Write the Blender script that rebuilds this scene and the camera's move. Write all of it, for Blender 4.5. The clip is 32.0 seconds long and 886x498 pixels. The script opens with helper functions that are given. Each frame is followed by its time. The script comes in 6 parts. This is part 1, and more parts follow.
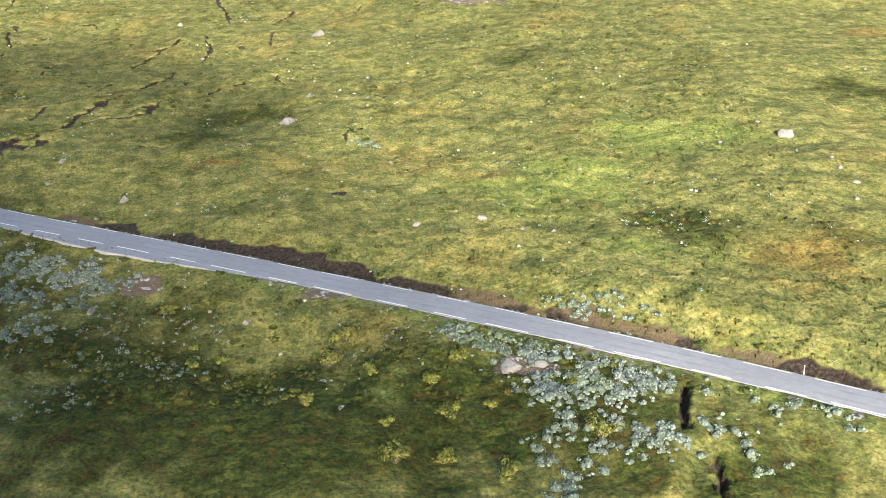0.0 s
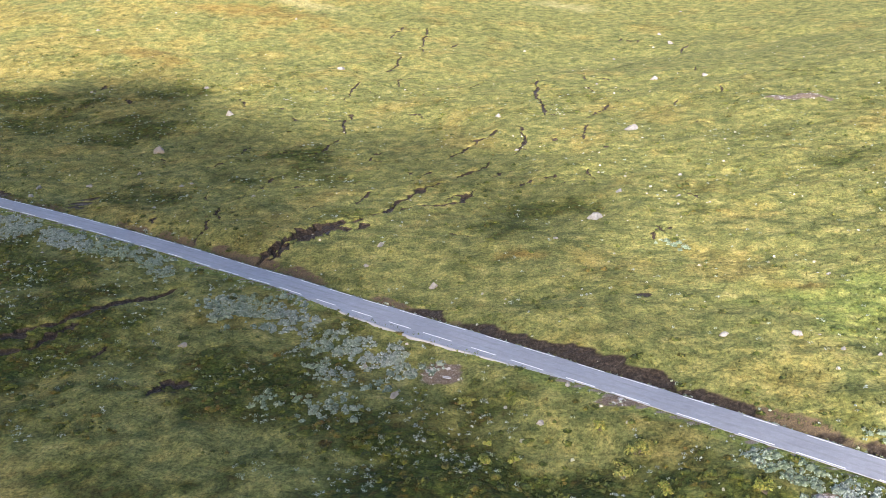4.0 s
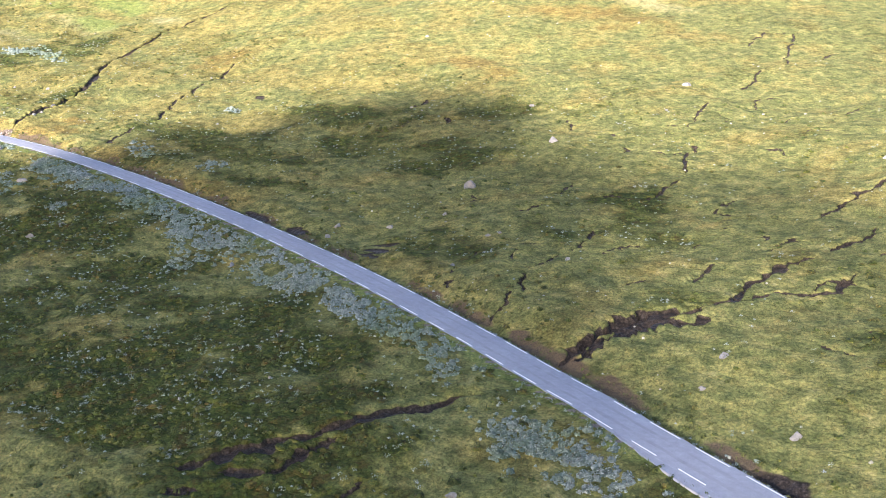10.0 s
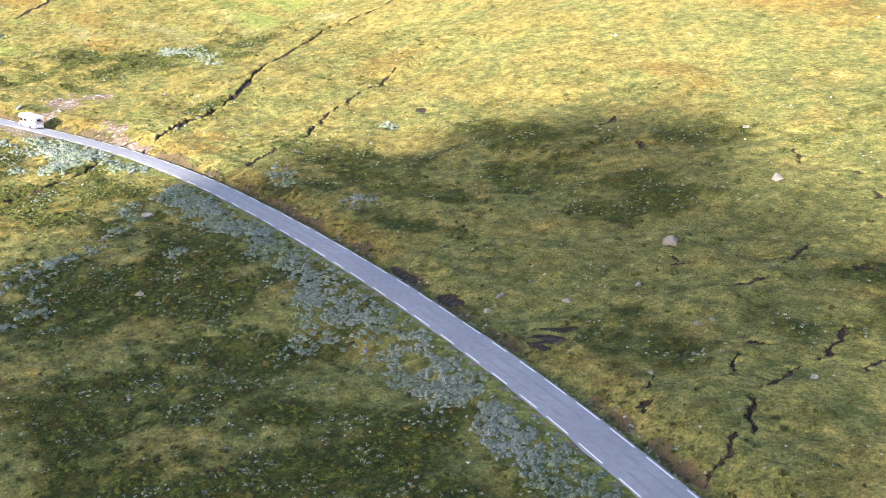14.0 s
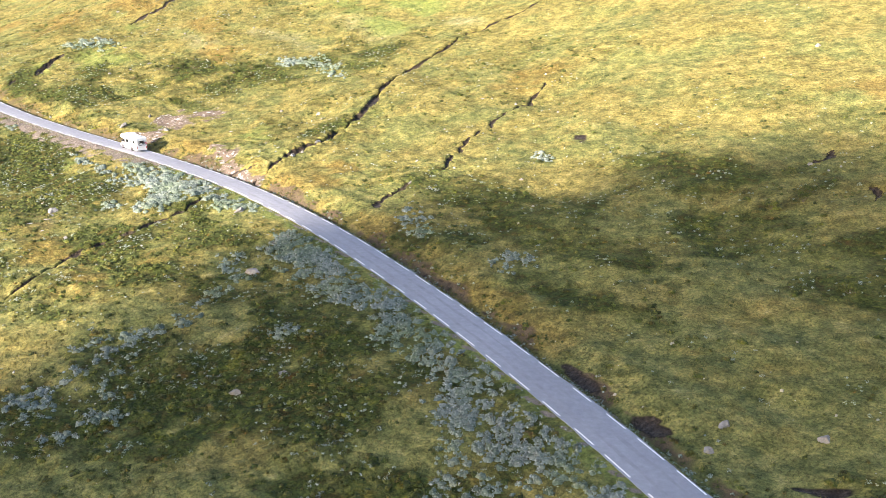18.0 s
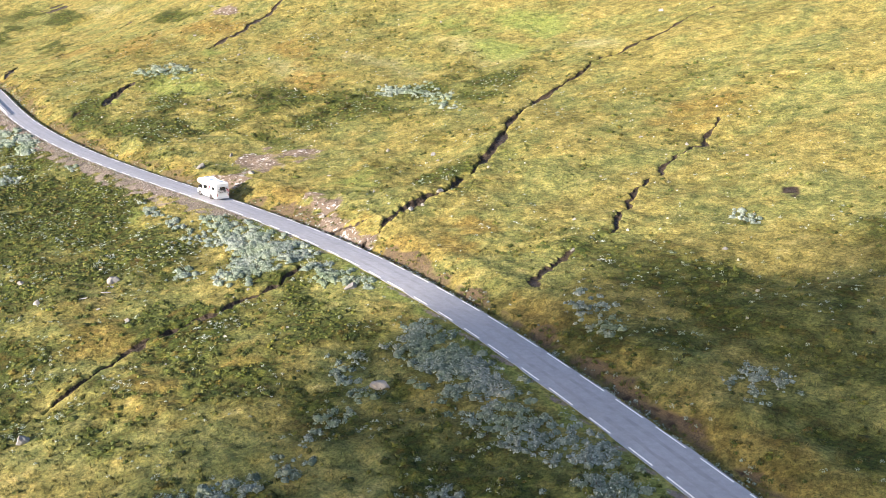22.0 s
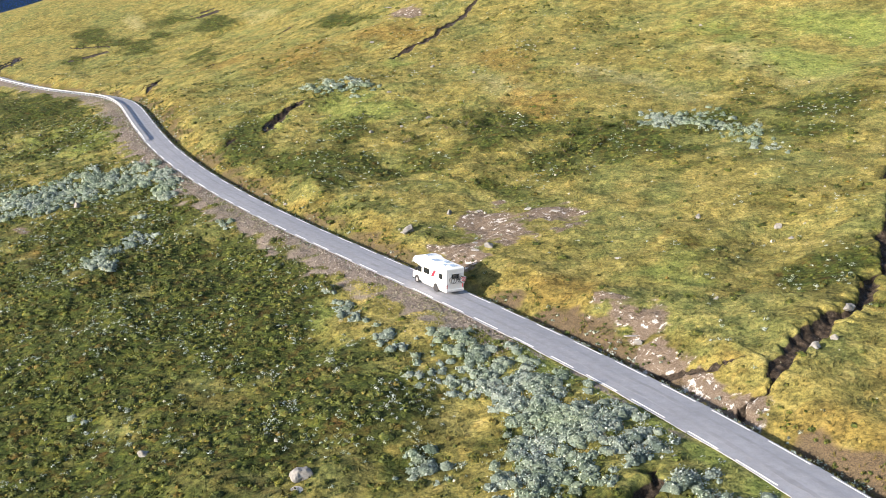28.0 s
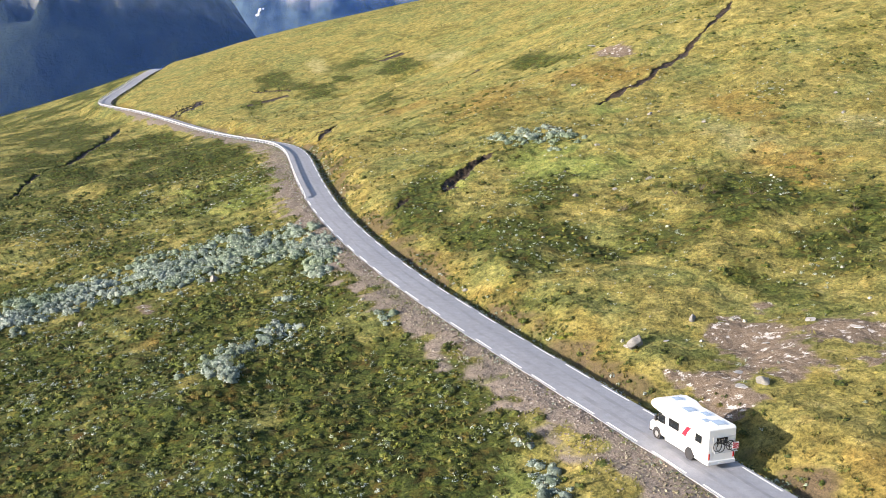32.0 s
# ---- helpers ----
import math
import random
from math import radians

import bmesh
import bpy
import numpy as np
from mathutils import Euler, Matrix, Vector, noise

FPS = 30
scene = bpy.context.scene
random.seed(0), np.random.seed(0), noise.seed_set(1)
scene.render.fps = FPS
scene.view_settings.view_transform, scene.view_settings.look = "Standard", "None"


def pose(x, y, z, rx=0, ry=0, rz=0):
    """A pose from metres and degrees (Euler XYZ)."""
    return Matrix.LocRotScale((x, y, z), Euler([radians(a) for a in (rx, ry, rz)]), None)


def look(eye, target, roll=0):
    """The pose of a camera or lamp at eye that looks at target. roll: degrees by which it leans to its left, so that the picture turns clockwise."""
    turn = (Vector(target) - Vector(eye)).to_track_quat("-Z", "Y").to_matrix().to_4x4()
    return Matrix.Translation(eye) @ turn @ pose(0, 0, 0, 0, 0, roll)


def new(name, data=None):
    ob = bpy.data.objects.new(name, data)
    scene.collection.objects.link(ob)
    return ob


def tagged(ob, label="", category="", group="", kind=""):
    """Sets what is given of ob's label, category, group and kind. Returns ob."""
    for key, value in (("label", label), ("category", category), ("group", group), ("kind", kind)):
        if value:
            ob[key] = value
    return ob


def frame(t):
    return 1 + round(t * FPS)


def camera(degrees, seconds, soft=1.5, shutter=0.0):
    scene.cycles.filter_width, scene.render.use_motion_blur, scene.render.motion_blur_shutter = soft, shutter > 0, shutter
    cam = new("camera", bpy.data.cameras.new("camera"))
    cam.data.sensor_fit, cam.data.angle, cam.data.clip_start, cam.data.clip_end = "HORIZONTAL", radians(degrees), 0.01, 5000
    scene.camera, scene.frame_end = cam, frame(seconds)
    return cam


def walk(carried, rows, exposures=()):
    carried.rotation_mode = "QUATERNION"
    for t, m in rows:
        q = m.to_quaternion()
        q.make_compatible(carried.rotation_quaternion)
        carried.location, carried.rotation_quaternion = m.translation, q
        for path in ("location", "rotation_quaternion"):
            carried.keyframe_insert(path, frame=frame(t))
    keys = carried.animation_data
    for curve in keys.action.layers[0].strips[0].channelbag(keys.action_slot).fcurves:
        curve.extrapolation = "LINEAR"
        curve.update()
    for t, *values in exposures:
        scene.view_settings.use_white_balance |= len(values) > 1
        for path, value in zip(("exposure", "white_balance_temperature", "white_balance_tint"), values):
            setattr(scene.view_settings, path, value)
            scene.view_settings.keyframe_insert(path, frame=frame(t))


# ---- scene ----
# The way of the camera: seconds, eye, target, roll
cam = camera(47.75, 32.0, soft=0.7)
PATH = [
    (0.0, (-0.00, -0.00, 30.31), (0.00, 96.56, 4.29), 0.08),
    (0.5, (0.16, 0.13, 30.29), (-5.01, 96.97, 5.89), 0.12),
    (1.0, (0.17, -0.21, 30.32), (-9.38, 96.60, 7.12), 0.19),
    (1.5, (0.22, -0.80, 30.37), (-13.48, 95.76, 8.25), 0.24),
    (2.0, (0.33, -1.54, 30.49), (-17.00, 94.63, 9.26), 0.24),
    (2.5, (0.42, -2.00, 30.78), (-19.95, 93.81, 10.63), 0.29),
    (3.0, (0.30, -1.87, 31.04), (-23.16, 93.42, 11.83), 0.40),
    (3.5, (-0.02, -0.63, 31.32), (-26.61, 93.97, 12.80), 0.46),
    (4.0, (-0.64, 1.73, 31.90), (-30.13, 95.55, 13.79), 0.26),
    (4.5, (-1.58, 4.96, 32.67), (-33.83, 97.91, 14.77), 0.16),
    (5.0, (-2.82, 8.83, 33.57), (-37.79, 100.81, 15.73), 0.25),
    (5.5, (-4.37, 13.09, 34.48), (-42.10, 103.96, 16.63), 0.42),
    (6.0, (-6.23, 17.49, 35.34), (-46.84, 107.11, 17.47), 0.32),
    (6.5, (-7.64, 21.09, 36.18), (-51.37, 109.11, 17.71), 0.28),
    (7.0, (-8.78, 23.69, 37.04), (-54.64, 110.49, 18.02), 0.24),
    (7.5, (-9.52, 25.19, 37.63), (-57.88, 110.54, 18.23), 0.23),
    (8.0, (-10.04, 26.19, 37.84), (-60.98, 109.93, 18.00), 0.22),
    (8.5, (-10.42, 26.90, 38.12), (-63.43, 109.32, 18.21), 0.30),
    (9.0, (-10.96, 27.58, 38.51), (-65.73, 108.83, 18.53), 0.43),
    (9.5, (-12.12, 29.30, 38.83), (-68.71, 109.29, 18.86), 0.47),
    (10.0, (-14.07, 31.81, 39.19), (-72.37, 110.55, 19.16), 0.57),
    (10.5, (-16.30, 34.95, 39.69), (-76.35, 112.34, 19.54), 0.54),
    (11.0, (-18.94, 38.39, 40.33), (-80.40, 114.64, 20.14), 0.55),
    (11.5, (-22.22, 42.32, 41.02), (-85.18, 117.33, 20.78), 0.56),
    (12.0, (-25.68, 46.36, 41.87), (-90.23, 119.89, 21.19), 0.49),
    (12.5, (-29.13, 50.46, 42.71), (-95.34, 122.34, 21.51), 0.32),
    (13.0, (-32.39, 54.06, 43.46), (-100.16, 124.34, 21.83), 0.18),
    (13.5, (-35.33, 57.13, 44.29), (-104.71, 125.69, 22.26), 0.11),
    (14.0, (-37.94, 59.82, 44.99), (-108.87, 126.68, 22.66), -0.05),
    (14.5, (-40.53, 62.17, 45.81), (-112.95, 127.39, 23.42), -0.11),
    (15.0, (-43.81, 64.79, 46.44), (-117.66, 128.37, 23.98), -0.04),
    (15.5, (-47.63, 67.66, 46.67), (-122.74, 129.75, 24.19), -0.02),
    (16.0, (-52.30, 70.39, 46.78), (-128.30, 131.38, 24.31), -0.00),
    (16.5, (-57.37, 72.94, 46.82), (-134.01, 133.12, 24.36), -0.00),
    (17.0, (-62.37, 75.27, 46.81), (-139.55, 134.78, 24.38), -0.05),
    (17.5, (-66.86, 77.36, 46.80), (-144.56, 136.19, 24.37), -0.15),
    (18.0, (-70.38, 79.17, 46.81), (-148.69, 137.18, 24.38), -0.27),
    (18.5, (-73.81, 80.60, 46.82), (-153.11, 137.24, 24.39), -0.34),
    (19.0, (-77.39, 81.77, 46.68), (-157.45, 137.47, 24.57), -0.36),
    (19.5, (-81.57, 83.03, 46.56), (-162.12, 138.15, 24.82), -0.39),
    (20.0, (-86.44, 84.40, 46.33), (-167.42, 139.06, 25.02), -0.37),
    (20.5, (-91.93, 86.08, 46.06), (-173.31, 140.29, 25.15), -0.35),
    (21.0, (-98.18, 88.05, 45.74), (-179.95, 141.84, 25.26), -0.34),
    (21.5, (-104.75, 90.28, 45.56), (-186.89, 143.64, 25.39), -0.42),
    (22.0, (-111.76, 92.45, 45.58), (-194.20, 145.48, 25.76), -0.50),
    (22.5, (-118.35, 94.56, 45.56), (-201.13, 147.05, 25.73), -0.49),
    (23.0, (-124.27, 96.83, 45.56), (-207.28, 148.96, 25.73), -0.45),
    (23.5, (-129.77, 98.88, 45.54), (-213.55, 149.74, 25.68), -0.49),
    (24.0, (-135.53, 100.81, 45.60), (-220.35, 150.01, 25.97), -0.46),
    (24.5, (-141.76, 102.28, 45.61), (-227.39, 150.12, 26.15), -0.39),
    (25.0, (-148.37, 103.50, 45.42), (-234.21, 150.98, 25.99), -0.38),
    (25.5, (-155.00, 104.83, 45.49), (-241.18, 151.77, 26.27), -0.42),
    (26.0, (-161.37, 105.87, 45.56), (-247.95, 152.10, 26.44), -0.23),
    (26.5, (-167.28, 106.56, 45.62), (-254.32, 151.94, 26.54), -0.10),
    (27.0, (-172.53, 106.86, 45.62), (-260.10, 151.24, 26.60), -0.08),
    (27.5, (-176.94, 106.71, 45.52), (-265.08, 149.99, 26.65), -0.12),
    (28.0, (-180.30, 106.06, 45.30), (-269.08, 148.15, 26.72), -0.08),
    (28.5, (-182.80, 105.76, 45.15), (-272.93, 145.14, 27.10), -0.11),
    (29.0, (-185.62, 106.46, 44.86), (-277.12, 142.99, 27.74), -0.03),
    (29.5, (-189.31, 107.76, 44.90), (-281.87, 141.86, 28.46), 0.09),
    (30.0, (-193.72, 109.55, 44.77), (-287.07, 141.75, 29.00), 0.24),
    (30.5, (-198.88, 111.65, 44.77), (-292.86, 142.22, 29.53), 0.23),
    (31.0, (-204.49, 113.68, 44.64), (-299.00, 142.81, 29.87), 0.30),
    (31.5, (-210.97, 115.40, 44.71), (-306.07, 142.90, 30.56), 0.28),
    (32.0, (-216.84, 116.88, 45.05), (-312.47, 142.49, 30.91), 0.30),
]
# brighter and cooler while the cloud's shade fills the view
walk(cam, [(t, look(eye, target, roll)) for t, eye, target, roll in PATH],
     exposures=[(0, 1.53, 6550, 11), (3, 1.64, 6350, 16), (6, 1.76, 5950, 24), (9, 1.90, 5900, 24), (12, 2.03, 6150, 20), (16, 2.04, 6550, 20), (20, 1.82, 6650, 19), (24, 1.50, 6600, 18), (28, 1.27, 6550, 15), (32, 1.34, 6500, 16)])

# ---- light: low sun over a sloping fell, clear sky ----
SUN_ELEV, SUN_AZ = 15.5, -81.0          # degrees; azimuth counted from +x towards +y
world = bpy.data.worlds.new("sky")
scene.world = world
world.use_nodes = True
wn = world.node_tree.nodes
sky = wn.new("ShaderNodeTexSky")
sky.sky_type, sky.sun_disc = "NISHITA", False
sky.sun_elevation, sky.sun_rotation = radians(SUN_ELEV), radians(90 - SUN_AZ)
wn["Background"].inputs["Strength"].default_value = 0.12
world.node_tree.links.new(sky.outputs[0], wn["Background"].inputs["Color"])
sun_data = bpy.data.lights.new("sun", "SUN")
sun_data.energy, sun_data.angle, sun_data.color = 4.6, radians(0.55), (1.0, 0.93, 0.80)
sun = new("sun", sun_data)
to_sun = Vector((math.cos(radians(SUN_ELEV)) * math.cos(radians(SUN_AZ)), math.cos(radians(SUN_ELEV)) * math.sin(radians(SUN_AZ)), math.sin(radians(SUN_ELEV))))
sun.matrix_world = look((0, 0, 300), Vector((0, 0, 300)) - to_sun)


# ---- materials ----
def shader(name, rough=0.8, metal=0.0, spec=0.3):
    m = bpy.data.materials.new(name)
    m.use_nodes = True
    b = m.node_tree.nodes["Principled BSDF"]
    b.inputs["Roughness"].default_value, b.inputs["Metallic"].default_value = rough, metal
    b.inputs["Specular IOR Level"].default_value = spec
    return m, m.node_tree.nodes, m.node_tree.links, b


def noise_node(nodes, links, coord, scale, detail=4, rough=0.6):
    n = nodes.new("ShaderNodeTexNoise")
    n.inputs["Scale"].default_value, n.inputs["Detail"].default_value, n.inputs["Roughness"].default_value = scale, detail, rough
    links.new(coord, n.inputs["Vector"])
    return n.outputs["Fac"]


def ramp_node(nodes, links, fac, stops):
    r = nodes.new("ShaderNodeValToRGB")
    e = r.color_ramp.elements
    while len(e) < len(stops):
        e.new(0.5)
    for el, (p, c) in zip(e, stops):
        el.position, el.color = p, (*c, 1)
    links.new(fac, r.inputs["Fac"])
    return r.outputs["Color"]


def mix_node(nodes, links, fac, a, b, blend="MIX"):
    m = nodes.new("ShaderNodeMix")
    m.data_type, m.blend_type = "RGBA", blend
    for socket, v in ((m.inputs["Factor"], fac), (m.inputs["A"], a), (m.inputs["B"], b)):
        if isinstance(v, tuple):
            socket.default_value = (*v, 1)
        elif isinstance(v, (int, float)):
            socket.default_value = v
        else:
            links.new(v, socket)
    return m.outputs["Result"]


def mask_node(nodes, links, fac, lo, hi):
    m = nodes.new("ShaderNodeMapRange")
    m.interpolation_type = "SMOOTHSTEP"
    m.inputs["From Min"].default_value, m.inputs["From Max"].default_value = lo, hi
    links.new(fac, m.inputs["Value"])
    return m.outputs["Result"]


def bump_node(nodes, links, height, strength, distance, bsdf):
    b = nodes.new("ShaderNodeBump")
    b.inputs["Strength"].default_value, b.inputs["Distance"].default_value = strength, distance
    links.new(height, b.inputs["Height"])
    links.new(b.outputs["Normal"], bsdf.inputs["Normal"])


def simple(name, colour, rough=0.6, metal=0.0, spread=0.12, scale=6.0, bump=0.0, spec=0.4):
    """A plain surface with mottling at two sizes."""
    m, n, l, b = shader(name, rough, metal, spec)
    co = n.new("ShaderNodeTexCoord").outputs["Object"]
    big, fine = noise_node(n, l, co, scale), noise_node(n, l, co, scale * 9, 5)
    lo, hi = tuple(c * (1 - spread) for c in colour), tuple(min(1, c * (1 + spread)) for c in colour)
    col = mix_node(n, l, 0.35, ramp_node(n, l, big, [(0.3, lo), (0.7, hi)]), ramp_node(n, l, fine, [(0.3, lo), (0.7, hi)]))
    l.new(col, b.inputs["Base Color"])
    if bump:
        bump_node(n, l, fine, bump, 0.05, b)
    return m


def leaf_material(name, stops, rough=0.6, tints=False, shade_speckle=0.0):
    """Leaves whose colour varies from clump to clump and, less, from leaf to leaf."""
    m, n, l, b = shader(name, rough, 0, 0.25)
    g = n.new("ShaderNodeNewGeometry")
    if tints:
        tone = mask_node(n, l, noise_node(n, l, g.outputs["Position"], 1.1, 2, 0.5), 0.25, 0.75)
        col = ramp_node(n, l, mix_node(n, l, 0.3, tone, g.outputs["Random Per Island"]), stops)
        col = mix_node(n, l, 1.0, col, ramp_node(n, l, g.outputs["Random Per Island"], [(0.0, (0.7, 0.72, 0.7)), (1.0, (1.3, 1.28, 1.25))]), "MULTIPLY")
    else:
        col = ramp_node(n, l, g.outputs["Random Per Island"], stops)
    patch = noise_node(n, l, g.outputs["Position"], 0.42, 4, 0.65)
    col = mix_node(n, l, 0.8, col, ramp_node(n, l, patch, [(0.28, (1.7, 0.95, 0.80)), (0.40, (1.25, 1.0, 0.8)), (0.48, (0.75, 0.9, 0.8)), (0.56, (0.95, 1.1, 0.9)), (0.64, (1.4, 1.45, 0.8)), (0.74, (0.6, 0.85, 0.7))]), "MULTIPLY") if tints else col
    big = noise_node(n, l, g.outputs["Position"], 0.09, 3)
    col = mix_node(n, l, mask_node(n, l, big, 0.35, 0.7), col, mix_node(n, l, 1.0, col, (0.80, 0.86, 0.62), "MULTIPLY"))
    if shade_speckle:
        # leafy mottling whose dark end paints shade into the hollows between leaves
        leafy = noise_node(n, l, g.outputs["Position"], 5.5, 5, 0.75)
        col = mix_node(n, l, shade_speckle, col, ramp_node(n, l, leafy, [(0.36, (0.28, 0.32, 0.28)), (0.47, (0.72, 0.76, 0.70)), (0.56, (1.05, 1.05, 1.0)), (0.68, (1.45, 1.42, 1.35))]), "MULTIPLY")
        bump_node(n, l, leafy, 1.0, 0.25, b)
    l.new(col, b.inputs["Base Color"])
    return m


# ---- shape of the land ----
HILL_X, HILL_Y, HILL_R = np.arange(-750, 101, 106.25), np.arange(30, 361, 82.5), 85.0
HILLS = [
    (-8.9, -5.5, 7.6, 0.9, -2.7, -7.8, 4.4, 1.2, 9.9),
    (3.0, 1.4, -7.8, -4.6, -0.7, 7.4, -2.3, -2.3, 1.3),
    (5.1, -0.0, -14.8, 3.7, -8.0, -11.4, -7.6, 4.8, 2.3),
    (-1.0, -0.3, 1.0, 6.0, -9.3, 4.5, -1.8, -5.7, 8.2),
    (1.0, 2.3, 7.3, 6.8, -5.1, 6.0, -5.9, -10.7, 5.8),
]


def vnoise(x, y, seed=0):
    """Smooth lattice noise, -1 to 1."""
    xi, yi = np.floor(x).astype(np.int64), np.floor(y).astype(np.int64)
    fx, fy = x - xi, y - yi
    fx, fy = fx * fx * (3 - 2 * fx), fy * fy * (3 - 2 * fy)

    def h(i, j):
        n = (i * 374761393 + j * 668265263 + seed * 974634157) & 0xFFFFFFFF
        n = ((n ^ (n >> 13)) * 1274126177) & 0xFFFFFFFF
        return ((n ^ (n >> 16)) & 0xFFFF) / 32767.5 - 1

    a, b, c, d = h(xi, yi), h(xi + 1, yi), h(xi, yi + 1), h(xi + 1, yi + 1)
    return (a * (1 - fx) + b * fx) * (1 - fy) + (c * (1 - fx) + d * fx) * fy


def fbm(x, y, seed=0, octaves=4):
    return sum(vnoise(x * 2 ** o, y * 2 ** o, seed + o) * 0.5 ** o for o in range(octaves))


def base_height(x, y):
    x, y = np.asarray(x, float), np.asarray(y, float)
    z = 25.09 + -13.12 * (x + 180) / 150 + 20.70 * (y - 150) / 80
    for row, gy in zip(HILLS, HILL_Y):
        for wgt, gx in zip(row, HILL_X):
            z = z + wgt * np.exp(-((x - gx) ** 2 + (y - gy) ** 2) / (2 * HILL_R ** 2))
    # the fell breaks off into a valley past its western shoulder
    p = (x + 217) * -0.966 + (y - 117) * 0.259
    z = z - 0.6 * 14 * np.log1p(np.exp(np.clip((p - 552) / 14, -40, 40)))
    return np.maximum(z, -260 + 0.02 * z)


# ---- line of the road ----
ROAD_XY = [(300, -40), (180, 12), (100, 48), (60, 67.6), (20, 85.4), (-20, 102.4), (-60, 119.1), (-80, 127.1), (-100, 134.4), (-120, 140.4), (-140, 145.3),
           (-160, 149.2), (-180, 152.3), (-200, 154.7), (-220, 156.0), (-240, 156.2), (-260, 155.0), (-280, 152.8), (-300, 149.8), (-320, 146.6), (-340, 143.7),
           (-360, 141.7), (-380, 140.7), (-400, 141.0), (-420, 142.0), (-440, 143.2), (-460, 143.4), (-478, 142.3), (-500, 139.5), (-530, 133.0), (-575, 119.8),
           (-620, 104), (-650, 92.5), (-667, 89), (-684, 90.5), (-710, 97), (-740, 104), (-770, 111), (-810, 121)]


def catmull(points, step=1.5):
    out = []
    pts = [Vector((*p, 0)) for p in points]
    pts = [2 * pts[0] - pts[1], *pts, 2 * pts[-1] - pts[-2]]
    for a, b, c, d in zip(pts, pts[1:], pts[2:], pts[3:]):
        n = max(2, int((c - b).length / step))
        for k in range(n):
            t = k / n
            out.append(0.5 * (2 * b + (c - a) * t + (2 * a - 5 * b + 4 * c - d) * t * t + (3 * b - a - 3 * c + d) * t ** 3))
    return np.array([(p.x, p.y) for p in out])


ROAD = catmull(ROAD_XY)
ROAD_Z = base_height(ROAD[:, 0], ROAD[:, 1])
ROAD_Z = np.convolve(np.pad(ROAD_Z, 12, mode="edge"), np.ones(25) / 25, "valid")
ROAD_T = np.gradient(ROAD, axis=0)
ROAD_T /= np.linalg.norm(ROAD_T, axis=1)[:, None]
ROAD_N = np.stack([ROAD_T[:, 1], -ROAD_T[:, 0]], 1)      # to the uphill side
ROAD_S = np.concatenate([[0], np.cumsum(np.linalg.norm(np.diff(ROAD, axis=0), axis=1))])
ROAD_HALF = 2.5


def road_at(x, y):
    """Signed distance from the road's middle (uphill positive), its height and its chainage."""
    x, y = np.ravel(x), np.ravel(y)
    dist, zz, ss = np.full(x.shape, 99.0), np.zeros(x.shape), np.zeros(x.shape)
    near = np.abs(y - np.interp(x, ROAD[::-1, 0], ROAD[::-1, 1])) < 45
    ids = np.nonzero(near)[0]
    for part_ids in np.array_split(ids, max(1, len(ids) // 4000)):
        if len(part_ids) == 0:
            continue
        q = np.stack([x[part_ids], y[part_ids]], 1)
        lo, hi = np.searchsorted(-ROAD[:, 0], [-(q[:, 0].max() + 40), -(q[:, 0].min() - 40)])
        seg = slice(max(0, lo), max(lo + 2, hi))
        d2 = ((q[:, None, :] - ROAD[None, seg]) ** 2).sum(-1)
        k = d2.argmin(1) + seg.start
        off = q - ROAD[k]
        along = (off * ROAD_T[k]).sum(1)
        dist[part_ids] = (off * ROAD_N[k]).sum(1)
        zz[part_ids] = ROAD_Z[k] + along * np.gradient(ROAD_Z)[k] / 1.5
        ss[part_ids] = ROAD_S[k] + along
    return dist, zz, ss


def polyline_distance(x, y, pts):
    """Distance to a broken line, and how far along it (0 to 1)."""
    best, where = np.full(np.shape(x), 1e9), np.zeros(np.shape(x))
    for k, ((ax, ay), (bx, by)) in enumerate(zip(pts, pts[1:])):
        dx, dy = bx - ax, by - ay
        t = np.clip(((x - ax) * dx + (y - ay) * dy) / (dx * dx + dy * dy + 1e-9), 0, 1)
        d = np.hypot(x - ax - t * dx, y - ay - t * dy)
        where = np.where(d < best, (k + t) / (len(pts) - 1), where)
        best = np.minimum(best, d)
    return best, where


# ---- brooks, erosion cracks and bare ground: line, width, depth ----
CHANNELS = []
CHANNELS += [
    ([(-94.1, 221.9), (-96.7, 233), (-97.9, 240.8)], 0.36, 0.45),
    ([(-85.4, 199.5), (-89.1, 209.7), (-86.8, 211.7)], 0.5, 0.5),
    ([(-96, 207), (-91.8, 206.8), (-89.1, 209.7)], 0.36, 0.45),
    ([(-85.3, 181.4), (-84, 183.7), (-84.4, 189.2), (-84.3, 197.2)], 0.5, 0.6),
    ([(-91.9, 181.4), (-90.7, 183.3), (-88.2, 182.8)], 0.8, 0.5),
    ([(-83.3, 157), (-84.4, 161.8), (-85.1, 167.4)], 0.5, 0.6),
    ([(-91.6, 156.8), (-89.6, 158.1)], 0.8, 0.4),
    ([(-71.9, 184.5), (-70.8, 186.6)], 0.7, 0.4),
    ([(-56.9, 181.6), (-55.1, 188.6), (-53.9, 195.9), (-51.8, 200.7)], 0.45, 0.6),
    ([(-50.5, 168.3), (-49.2, 173.1), (-47.5, 177.8), (-47.7, 180.5)], 0.5, 0.6),
]
